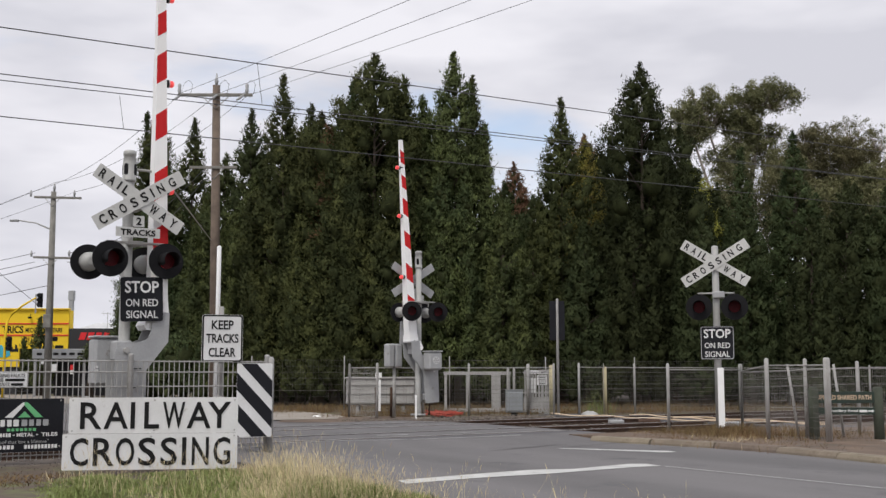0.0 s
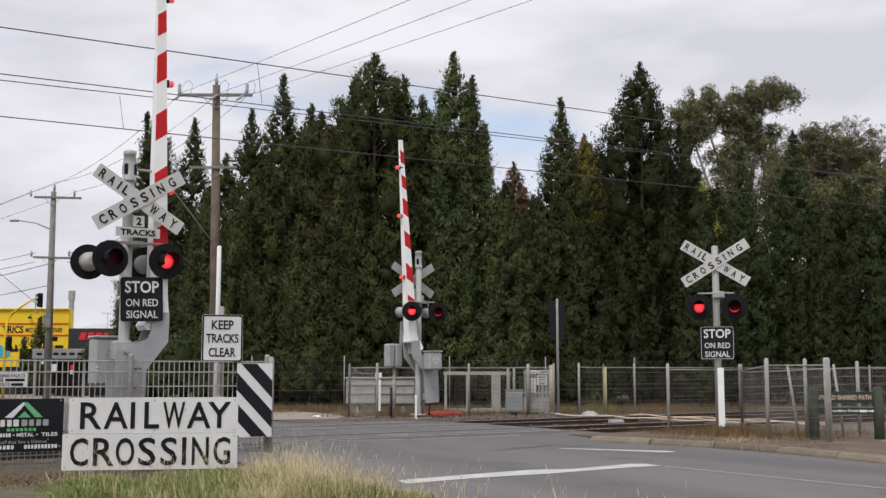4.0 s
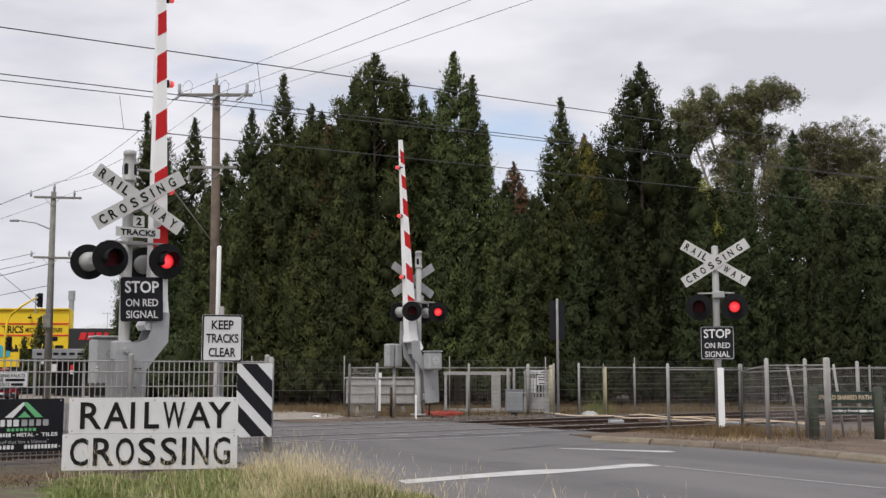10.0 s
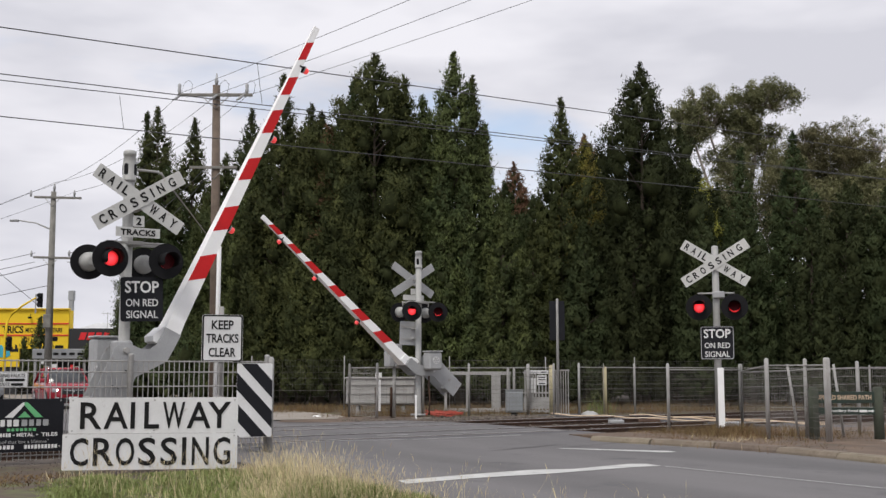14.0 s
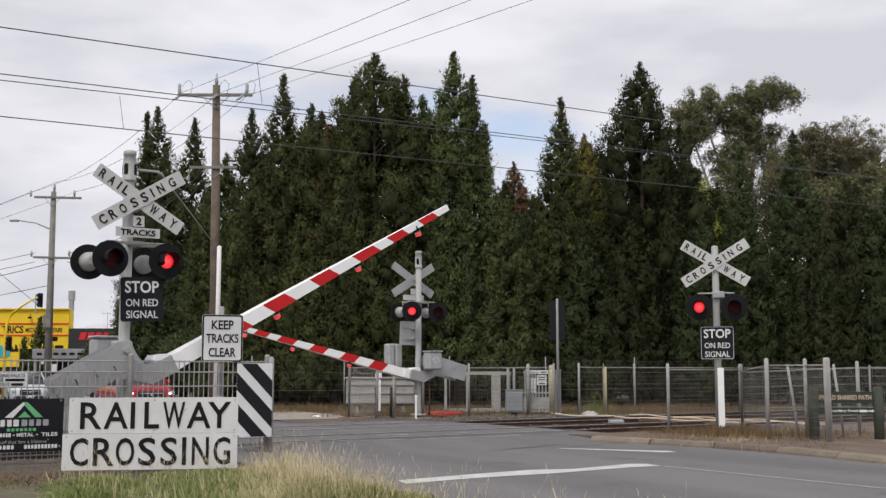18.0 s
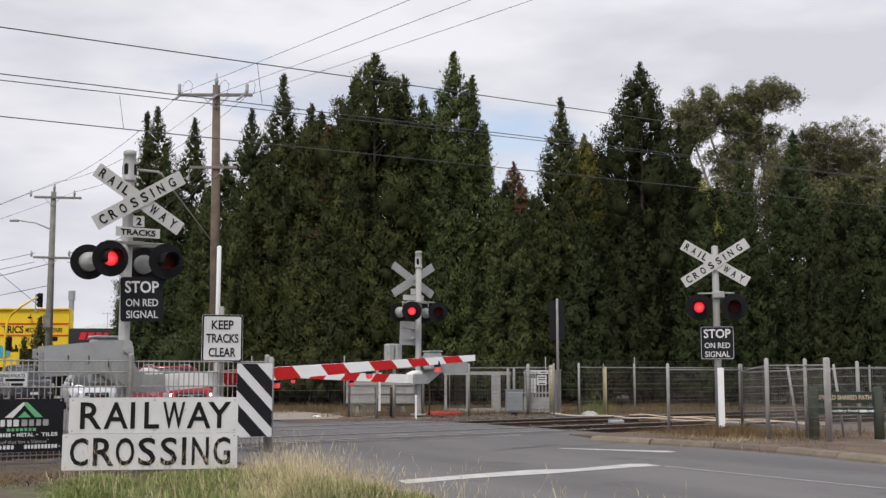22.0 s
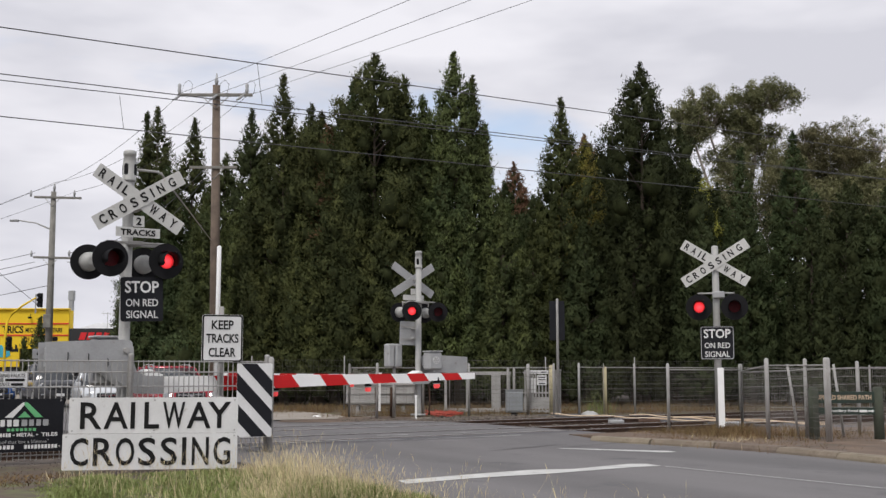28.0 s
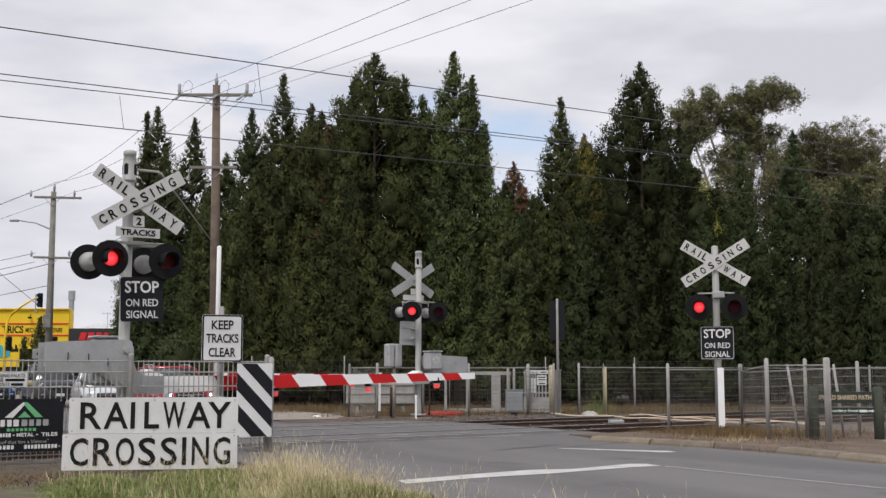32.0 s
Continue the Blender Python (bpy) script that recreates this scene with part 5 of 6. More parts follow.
HATCHC = [(1.05, 0.78, 0.74, 0.90, 0.93), (2.0, 0.81, 0.60, 0.90, 1.44), (2.8, 0.81, 0.62, 0.90, 1.47), (3.5, 0.80, 0.60, 0.90, 1.42), (4.2, 0.77, 0.58, 0.90, 0.99)]
UTE = [(0.0, 0.70, 0.40, 1.00), (0.14, 0.88, 0.34, 1.10), (0.7, 0.93, 0.32, 1.15), (1.5, 0.93, 0.32, 1.18), (3.6, 0.93, 0.32, 1.16), (5.2, 0.93, 0.40, 1.14), (5.3, 0.88, 0.46, 1.1)]
UTEC = [(1.35, 0.82, 0.76, 1.12, 1.16), (2.05, 0.85, 0.68, 1.12, 1.74), (2.8, 0.85, 0.70, 1.12, 1.80), (3.5, 0.85, 0.69, 1.12, 1.77), (3.75, 0.83, 0.70, 1.12, 1.2)]
red_car = car("red four wheel drive with silver roof rails and lit headlamps", CARRED, SUV, SUVC, (0.85, 3.6), 0.36, True, True)
white_car = car("silver white hatchback waiting in the queue", CARWHITE, HATCH, HATCHC, (0.8, 3.5), 0.32)
ute = car("dark grey pickup waiting in the queue", CARGREY, UTE, UTEC, (0.9, 4.1), 0.39, tray=(4.5, 1.15, 1.4), name="pickup")
blue_car = car("blue hatchback at the end of the queue", CARBLUE, HATCH, HATCHC, (0.8, 3.5), 0.32)


# ---- poles and overhead wires ----
CATENARY = (
    ("messenger_wire", 2.05, 0.0, 7.61, 20.0, 8.38, 0.014),
    ("contact_wire", 2.05, 0.0, 6.76, 20.0, 7.51, 0.012),
    ("messenger_wire", 5.90, 0.0, 7.62, 20.0, 8.44, 0.013),
    ("contact_wire", 5.90, 0.0, 6.83, 20.0, 7.46, 0.014),
)
def wire(name, a, b, sag, r, label, mat_=None):
    a, b = Vector(a), Vector(b)
    pts = [a.lerp(b, k / 20) - Vector((0, 0, sag * 4 * (k / 20) * (1 - k / 20))) for k in range(21)]
    return thing(name, label, "cable", g=G().tube(pts, r, 5, False), material=mat_ or BLACKWIRE)


def facing(right, ahead, z=0.0, turn=0.0):
    """A pose on the ground whose x runs to the right across the view."""
    return pose(*spot(right, ahead), z, 0, 0, -TURN + turn)


for right, ahead, lean_ in ((7.16, 23.0, 0.14), (8.12, 23.0, 0.12)):
    thing("leaning_brace", "thin galvanised pipe leaning in the fence", "brace", facing(right, ahead, 0.05), g=G().tube([(lean_ * 1.4, 0, 0), (lean_ * 0.6, 0, 0.9), (0, 0, 1.55)], 0.028, 8), material=STEEL)
for nm, y0, xa, za, xb, zb, r in CATENARY:
    k = (zb - za) / (xb - xa)
    wire(nm, (-30, track_y(y0, -30), za + k * (-30 - xa)), (70, track_y(y0, 70), za + k * (70 - xa)), 0.0, r * 0.85, "dark overhead railway wire")
for x, y0, z0, z1 in ((2.97, 2.05, 7.72, 6.9), (1.2, 5.9, 7.62, 6.86), (22.5, 2.05, 8.35, 7.6), (13.0, 2.05, 8.12, 7.32)):
    wire("dropper", (x, track_y(y0, x), z0), (x + 0.12, track_y(y0, x), z1), 0, 0.006, "thin dropper between the railway wires")

pole = thing("power_pole", "tall weathered timber power pole with two cross arms", "power pole", facing(-10.12, 48))
part("shaft", G().tube([(0.22, 0, -0.04), (0.1, 0, 7), (0, 0, 14.2)], [0.235, 0.205, 0.165], 14), TIMBER, pole)
part("crossarm", G().box(0.0, -0.2, 13.72, 3.3, 0.11, 0.13, 0.01), GREYTIMBER, pole, "grey timber cross arm", pose(0, 0, 0, 0, 0, 0))
part("crossarm", G().box(-0.02, -0.2, 10.45, 2.1, 0.10, 0.12, 0.01), GREYTIMBER, pole, "short lower cross arm")
for s in (-1, 1):
    part("brace", G().tube([(s * 0.6, -0.2, 13.66), (0.02, -0.2, 13.1)], 0.02, 6), STEEL, pole)
    part("brace", G().tube([(s * 0.45, -0.2, 10.4), (0.02, -0.2, 9.95)], 0.02, 6), STEEL, pole)
for x in (-1.6, 0.0, 1.4):
    part("insulator", G().tube([(x, -0.2 if x else 0, 13.75), (x, -0.2 if x else 0, 13.9), (x, -0.2 if x else 0, 14.0), (x, -0.2 if x else 0, 14.15), (x, -0.2 if x else 0, 14.25)], [0.04, 0.085, 0.06, 0.085, 0.03], 10) if x else G().tube([(0, 0, 14.2), (0, 0, 14.4), (0, 0, 14.5), (0, 0, 14.75)], [0.05, 0.09, 0.06, 0.03], 10), GREYPAINT, pole, "grey insulator")
for x in (-1.5, 0.12, 1.3):
    part("jumper_loop", G().tube([(x, -0.2, 13.8), (x + 0.1, -0.2, 14.25), (x + 0.3, -0.2, 14.4), (x + 0.48, -0.2, 14.2), (x + 0.42, -0.2, 13.85), (x + 0.22, -0.2, 13.6)], 0.012, 5, False), BLACKWIRE, pole, "thin looped jumper wire")
    part("strain_insulator", G().tube([(x, -0.2, 13.75), (x - 0.12, -0.3, 13.62), (x - 0.2, -0.38, 13.52), (x - 0.32, -0.5, 13.4)], [0.03, 0.06, 0.06, 0.02], 8), GREYPAINT, pole, "grey strain insulator")
pole2 = thing("power_pole", "timber power pole with a street lamp arm", "power pole", facing(-21.5, 60))
part("shaft", G().tube([(0.06, 0, -0.04), (0, 0, 11.4)], [0.22, 0.14], 12), GREYTIMBER, pole2)
for z, w in ((11.05, 2.6), (7.72, 2.25)):
    part("crossarm", G().box(0, -0.15, z, w, 0.1, 0.12, 0.01, Matrix.Rotation(radians(1.5), 4, "Y")), GREYTIMBER, pole2)
    for s in (-1, 1):
        part("brace", G().tube([(s * 0.4, -0.15, z - 0.05), (0, -0.15, z - 0.5)], 0.018, 6), STEEL, pole2)
        part("insulator", G().tube([(s * w * 0.46, -0.15, z + 0.06), (s * w * 0.46, -0.15, z + 0.2), (s * w * 0.46, -0.15, z + 0.4)], [0.05, 0.07, 0.04], 8), GREYPAINT, pole2)
part("insulator", G().tube([(0.03, 0, 11.4), (0.03, 0, 11.6), (0.03, 0, 11.9)], [0.05, 0.08, 0.03], 8), GREYPAINT, pole2)
la = part("lamp_arm", G().tube([(-0.1, 0, 9.3), (-0.9, 0, 9.65), (-1.75, 0, 9.78), (-2.0, 0, 9.78)], 0.035, 8), STEEL, pole2, "bent steel lamp arm")
part("lamp_head", G().box(-2.1, 0, 9.79, 0.5, 0.22, 0.12, 0.04), GREYPAINT, la, "grey street lamp head")
part("switch_box", G().box(0.03, -0.3, 4.25, 0.42, 0.2, 0.75, 0.03), GREYTIMBER, pole2, "grey box strapped to the pole")
# lines from pole to pole, on over the road, and down to the left
def pt(right, ahead, z):
    return (*spot(right, ahead), z)


for x, z, up_, xl, zl in ((-1.6, 13.85, (13.01, 13.86, 14.5), -1.2, 11.4), (0.1, 13.85, (14.8, 12.75, 14.5), 0.03, 11.9), (1.4, 13.75, (16.6, 11.63, 14.5), 1.2, 11.4)):
    a = Vector(pt(-10.12 + x, 48, z))
    b = Vector(up_)
    wire("power_line", a, a + (b - a) * 3.2, 0.25, 0.010, "power line crossing over the road")
    wire("power_line", a, pt(-21.5 + xl, 60, zl), 0.7, 0.010, "power line between the timber poles")
    wire("power_line", pt(-21.5 + xl, 60, zl), pt(-46 + xl, 76, 8.5), 0.5, 0.010, "power line leading off beyond the pole")
for z, zl, sag in ((10.4, 8.0, 0.9), (9.9, 7.5, 1.3)):
    wire("service_cable", pt(-10.6, 48, z), pt(-20.6, 60, zl), sag, 0.016, "sagging service cable between poles")
    wire("service_cable", pt(-22.4, 60, zl), pt(-46, 70, zl - 1.2), 0.6, 0.015, "sagging service cable beyond the pole")
wire("service_cable", pt(-21.6, 60, 7.4), pt(-40, 66, 5.6), 0.5, 0.02, "dark service cable beyond the pole")
wire("service_cable", pt(-21.6, 60, 6.2), pt(-44, 70, 4.6), 0.4, 0.018, "dark service cable beyond the pole")
thing("cable_bracket", "bent grey pipe bracket at the mast's head", "bracket", g=G().tube([(0.0, 0.02, 4.94), (0.42, 0.06, 4.94), (0.50, 0.08, 4.91), (0.56, 0.10, 4.84)], 0.022, 8), material=STEEL)
wire("stay_cable", (0.56, 0.10, 4.84), pt(-10.2, 48, 7.25), 0.0, 0.018, "grey cable from the mast's head", STEEL)
wire("stay_cable", pt(-25.3, 60, 7.7), pt(-21.7, 60, 4.8), 0.0, 0.015, "slanting stay beside the pole")

# ---- shops beyond the crossing ----
shop = thing("workshop", "yellow workshop with red bands and painted words", "shop", facing(-26.5, 78))
part("front_wall", G().box(-12.0, 0.1, 4.55, 24.0, 0.2, 2.78, 0.02).box(-13.72, 0.1, 2.53, 20.56, 0.2, 1.28), YELLOW, shop, "yellow painted front wall")
part("plinth", G().box(-13.72, 0.16, 0.95, 20.4, 0.1, 1.9), DARKWALL, shop, "dark lower wall")
part("side_wall", G().box(-0.1, 0.5, 2.95, 0.2, 0.8, 5.9), YELLOW, shop)
part("back_wall", G().box(-12, 12.3, 2.2, 20, 0.2, 4.4), GREYWALL, shop)
part("roof", G().box(-12, 6.2, 4.45, 20, 12.0, 0.12), TINROOF, shop)
# A dark panel in the bay puts the opening's shade into its colour.
part("open_bay", G().box(-1.7, 2.0, 1.6, 3.6, 0.2, 3.2), DARKWALL, shop, "dark panel painted as the shade in the open bay")
for z in (4.93, 4.12):
    part("red_band", G().box(-12.0, -0.02, z, 24.0, 0.05, 0.09), SIGNRED, shop)
part("ledge", G().box(-12.0, 0.0, 5.97, 24.1, 0.36, 0.1, 0.02), YELLOW, shop)
write(shop, "TRICS", -3.95, 4.52, 1.5, 0.52, LETTER, -0.01, heavy=0.03)
write(shop, "MECHANICAL REPAIRS", -1.75, 4.48, 2.6, 0.34, LETTER, -0.01, heavy=0.02)
write(shop, "PH", -2.95, 3.85, 0.36, 0.36, LETTER, -0.01)
bar(shop, -1.6, 3.85, 1.7, 0.3, LETTER, -0.01)
bar(shop, -0.62, 3.3, 0.6, 0.22, LETTER, -0.01)
part("flood_lamp", G().box(-2.7, -0.25, 5.35, 0.18, 0.3, 0.14, 0.03).tube([(-2.7, -0.1, 5.4), (-2.7, -0.1, 5.65)], 0.02, 6), HOOD, shop)
mural = part("mural_car", G().plate([(-6.2, 2.6), (-6.1, 2.95), (-5.6, 3.05), (-5.3, 3.4), (-4.7, 3.42), (-4.4, 3.1), (-4.1, 3.0), (-4.05, 2.7), (-4.3, 2.55)], -0.03, -0.005), CYAN, shop, "painted blue car on the wall")
part("mural_skyline", G().plate([(-4.2, 2.95), (-4.2, 3.15), (-4.05, 3.15), (-4.05, 3.3), (-3.9, 3.3), (-3.9, 3.15), (-3.75, 3.15), (-3.75, 3.45), (-3.6, 3.45), (-3.6, 3.2), (-3.5, 3.2), (-3.5, 2.95)], -0.02, -0.004), BLACK, shop, "painted dark skyline on the wall")

dark = thing("shop", "black fronted shop with red sign shapes", "shop", facing(-26.45, 78))
part("front_wall", G().box(3.5, 0.1, 2.3, 7.0, 0.2, 4.6, 0.02), DARKWALL, dark)
part("side_wall", G().box(6.9, 4.2, 2.3, 0.2, 8, 4.6), DARKWALL, dark)
part("roof", G().box(3.5, 4.2, 4.5, 7.0, 8.2, 0.1), TINROOF, dark)
for k, (x, w) in enumerate(((0.95, 0.42), (1.5, 0.42), (2.05, 0.4), (2.6, 0.4))):
    part("sign_shape", G().plate([(x - w / 2 - 0.06, -0.26), (x + w / 2 - 0.06, -0.26), (x + w / 2 + 0.1, 0.26), (x - w / 2 + 0.1, 0.26)], -0.04, -0.01), SIGNRED, dark, "bright red sign shape", pose(0, 0, 4.05))
canopy = thing("forecourt_canopy", "grey fascia over a dark forecourt", "canopy", facing(-25.2, 68))
part("fascia", G().box(1.6, 0, 2.62, 3.3, 0.25, 0.62, 0.03), GREYWALL, canopy, "grey fascia board")
for k in range(6):
    bar(canopy, 0.4 + 0.5 * k, 2.62, 0.34, 0.16, LETTER, -0.14)
part("soffit", G().box(1.6, 2, 2.36, 3.3, 4, 0.08), GREYWALL, canopy)
for x in (0.1, 3.1):
    part("post", G().box(x, 0.1, 1.15, 0.14, 0.14, 2.4), GREYPAINT, canopy)
part("back_wall", G().box(1.6, 4.1, 1.2, 3.4, 0.1, 2.4), DARKWALL, canopy)
for x, z, w, h, m_ in ((1.35, 1.75, 0.3, 0.5, SIGNWHITE), (2.45, 1.8, 0.2, 0.3, SIGNRED), (2.45, 1.5, 0.2, 0.25, SIGNWHITE), (0.8, 2.1, 0.5, 0.2, SIGNWHITE)):
    part("notice", G().box(x, -0.2, z, w, 0.03, h), m_, canopy)
col = thing("flue", "square grey flue above the roofs", "flue", facing(-28.4, 84), g=G().box(0, 0, 3.5, 0.32, 0.32, 7.0, 0.02).box(0, 0, 7.35, 0.42, 0.42, 0.75, 0.03), material=GREYWALL)
shed = thing("warehouse", "long shed with a pale corrugated roof", "warehouse", facing(-31, 96))
part("wall", G().box(5, 4, 2.0, 18, 0.2, 4.0), GREYWALL, shed)
rg = G()
for k in range(36):
    x = -4 + 0.5 * k
    rg.add([(x, 0, 4.3), (x + 0.25, 0, 4.42), (x + 0.5, 0, 4.3), (x + 2.2, 8, 6.1), (x + 2.45, 8, 6.22), (x + 2.7, 8, 6.1)], [(0, 1, 4, 3), (1, 2, 5, 4)])
part("roof", rg, TINROOF, shed, "pale corrugated steel roof")
part("front_wall", G().box(5, 0.2, 2.1, 18, 0.2, 4.2), GREYWALL, shed)
aer = thing("aerial", "thin television aerial on a roof", "aerial", facing(-25.6, 84), g=G().tube([(0, 0, 4.4), (0, 0, 6.1)], 0.02, 5).tube([(-0.5, 0, 6.0), (0.6, 0, 5.95)], 0.015, 5).tube([(-0.3, 0, 5.85), (-0.3, 0, 6.15)], 0.012, 5).tube([(0.2, 0, 5.85), (0.2, 0, 6.1)], 0.012, 5), material=STEEL)
tl = thing("traffic_light", "yellow traffic light pole with an overhanging arm", "traffic light", facing(-26.2, 66))
part("pole", G().tube([(0, 0, -0.04), (0, 0, 3.6), (0.05, 0, 4.4), (0.35, 0, 5.0), (1.0, 0, 5.5), (1.75, 0, 5.95)], [0.09, 0.085, 0.08, 0.07, 0.06, 0.05], 10), YELLOW, tl, "yellow bent pole")
for x, z in ((2.0, 5.8), (0.25, 3.2)):
    h_ = part("signal_head", G().box(x, 0, z, 0.28, 0.2, 0.85, 0.04), HOOD, tl, "black three lamp signal head")
    for k in (-1, 0, 1):
        part("visor", G().tube([(x - 0.02, -0.1, z + k * 0.27), (x - 0.02, -0.26, z + k * 0.27)], [0.11, 0.11], 10), HOOD, h_)
part("backing", G().box(1.72, 0.05, 5.6, 0.08, 0.05, 1.15, 0.01), GREYPAINT, tl)
conifer(-26.2, 72, 4.8, 1.25, CYPRESS, 90, label="small dark conifer by the shops", name="small_conifer", columns=3, tuft=0.7, pointed=0.5)
conifer(-21.7, 68, 3.4, 0.75, CYPRESS, 91, label="small clipped bush by the shops", name="bush", columns=0, pointed=2.5, base=0.5, tuft=0.7)


# ---- the fenced equipment yard and the pedestrian gate beyond the tracks ----
hut = thing("equipment_cabinet", "long grey steel equipment cabinet with ribbed panels", "cabinet", facing(-2.2, 39.3))
part("body", G().box(0, 0, 0.78, 2.4, 0.9, 0.9, 0.03), STEEL, hut)
for z in (0.4, 0.72, 1.02):
    part("rib", G().box(0, -0.47, z, 2.42, 0.04, 0.05, 0.008), STEEL, hut)
part("lid", G().box(0, 0, 1.26, 2.5, 1.0, 0.06, 0.01), STEEL, hut)
for x in (-0.8, 0.8):
    part("leg", G().box(x, 0, 0.12, 0.1, 0.8, 0.32), STEEL, hut)
gf = thing("gate_frame", "pair of plain silver gate frames", "gate", facing(1.25, 41.2))
for x, w in ((-1.15, 0.10), (-0.35, 0.08), (0.72, 0.34), (1.2, 0.10)):
    part("upright", G().box(x, 0, 0.72, w, 0.06, 1.46, 0.01), STEEL, gf)
for z in (1.42, 0.06):
    part("crossbar", G().box(0.02, 0, z, 2.5, 0.05, 0.13, 0.01), STEEL, gf)
gm = G()
for k in range(24):
    x = -1.1 + 0.1 * k
    gm.tube([(x, 0.03, 0.1), (x, 0.03, 1.4)], 0.004, 3, False)
part("mesh_panel", gm, MESHWIRE, gf)
cab = thing("control_cabinet", "pale blue grey control cabinet on a stand", "cabinet", facing(2.42, 37.7))
part("body", G().box(0, 0, 0.47, 0.58, 0.42, 0.74, 0.02), PALEBLUE, cab)
part("door", G().box(0, -0.225, 0.47, 0.52, 0.03, 0.62, 0.01), PALEBLUE, cab)
part("stand", G().box(0, 0, 0.05, 0.2, 0.2, 0.14, 0.01), HOOD, cab)
part("sloped_lid", G().box(0, 0, 0.855, 0.62, 0.46, 0.035, 0.01), PALEBLUE, cab)
for x in (2.4, 2.62):
    thing("conduit_post", "galvanised conduit post behind the cabinet", "post", facing(x, 40.9), g=G().tube([(0, 0, 0), (0, 0, 1.58), (0, 0, 1.62)], [0.05, 0.05, 0.03], 10), material=STEEL)
pg = thing("paling_gate", "galvanised pedestrian gate of upright palings with notices", "gate", facing(3.28, 38.6))
for k in range(8):
    part("paling", G().box(-0.42 + 0.12 * k, 0, 0.80, 0.05, 0.025, 1.50, 0.004), STEEL, pg)
for z in (1.45, 0.75, 0.12):
    part("rail", G().box(0, 0.02, z, 0.98, 0.03, 0.06), STEEL, pg)
kick = part("kick_panel", G().box(0, 0.0, 0.4, 0.95, 0.02, 0.4), STEEL, pg)
n1 = part("notice", G().box(0.02, -0.05, 1.46, 0.72, 0.012, 0.12, 0.004), SIGNWHITE, pg, "long white notice strip")
bar(n1, -0.14, 1.46, 0.34, 0.028, GREYPAINT, -0.058)
bar(n1, 0.22, 1.46, 0.2, 0.035, LETTER, -0.058)
n2 = part("notice", G().box(0.16, -0.05, 1.18, 0.34, 0.012, 0.34, 0.004), SIGNWHITE, pg, "white notice")
for z in (1.28, 1.2):
    bar(n2, 0.16, z, 0.24, 0.03, LETTER, -0.058)
bar(n2, 0.16, 1.07, 0.22, 0.03, LETTER, -0.058)
n3 = part("notice", G().box(-0.2, -0.05, 1.0, 0.34, 0.012, 0.5, 0.004), SIGNWHITE, pg, "white notice behind palings")
for k in range(4):
    part("paling", G().box(-0.34 + 0.1 * k, -0.07, 0.98, 0.035, 0.015, 0.9, 0.004), STEEL, pg)
swing = thing("swing_gate", "galvanised swing gate of thin palings", "gate", facing(3.68, 37.3))
for k in range(7):
    part("paling", G().box(0.07 + 0.12 * k, 0, 0.80, 0.03, 0.025, 1.44, 0.004), STEEL, swing)
for z in (1.52, 0.08):
    part("rail", G().box(0.42, 0, z, 0.84, 0.035, 0.05), STEEL, swing)
for right, ahead, h, r, m_, lab in ((3.62, 37.0, 1.66, 0.075, CREAMPOST, "cream painted gate post"), (5.55, 38.0, 1.62, 0.07, CREAMPOST, "cream painted post by the fence"),
                                 (2.95, 38.4, 1.72, 0.06, STEEL, "round galvanised steel gate post"), (-1.66, 35.6, 0.95, 0.05, RUST, "rusty short post by the fence")):
    thing("post", lab, "post", facing(right, ahead), g=G().tube([(0, 0, 0), (0, 0, h), (0, 0, h + 0.03)], [r, r, r * 0.5], 12), material=m_)
sp = thing("sign_pole", "tall galvanised pole with the dark back of a sign", "sign", facing(3.78, 36.4))
part("pole", G().tube([(0, 0, 0), (0, 0, 3.85), (0, 0, 3.88)], [0.046, 0.042, 0.03], 12), STEEL, sp)
part("sign_back", G().box(0.0, 0.07, 3.15, 0.50, 0.02, 1.3, 0.01), BLACK, sp, "dark back of a sign")
mk = thing("marker_post", "white marker board with dark spots on a post", "marker", facing(-2.05, 35.2))
part("board", G().box(0, 0, 0.72, 0.15, 0.03, 0.98, 0.005).box(0.0, 0, 1.36, 0.2, 0.03, 0.16, 0.005).box(0, 0.02, 1.2, 0.05, 0.02, 0.3), WHITE, mk)
for k in range(6):
    part("spot", disc(0.014, -0.022, -0.014, 8, 0, 0.4 + 0.2 * k), BLACK, mk)
part("stake", G().box(-0.08, 0.05, 0.5, 0.08, 0.08, 1.0, 0.01), RUST, mk)
thing("white_stake", "short white stake by the boom", "stake", facing(-0.83, 34.0), g=G().box(0, 0, 0.36, 0.055, 0.055, 0.78, 0.006), material=WHITE)
og = G()
for k in range(26):
    a = random.uniform(0, 6.28)
    x, y = random.uniform(-0.42, 0.40), random.uniform(-0.25, 0.25)
    og.box(0, 0, 0, random.uniform(0.25, 0.7), 0.03, 0.05, 0, pose(x, y, random.uniform(0.03, 0.13), random.uniform(-25, 25), random.uniform(-12, 12), random.uniform(-40, 40)))
thing("orange_mesh", "crumpled heap of orange safety mesh on the ground", "safety mesh", facing(0.06, 37.2), g=og, material=ORANGE)


def crumpled(name, label, at, sx, sy, sz, seed, mat_):
    rs = np.random.RandomState(seed)
    bm = bmesh.new()
    bmesh.ops.create_icosphere(bm, subdivisions=3, radius=1)
    for v in bm.verts:
        k = 1 + 0.28 * noise.noise(v.co * 2.3 + Vector((seed, 0, 0))) + 0.12 * noise.noise(v.co * 6.0)
        v.co = Vector((v.co.x * sx * k, v.co.y * sy * k, max(0.0, v.co.z) * sz * k))
    return thing(name, label, "litter", at, g=G().take(bm, None, True), material=mat_)


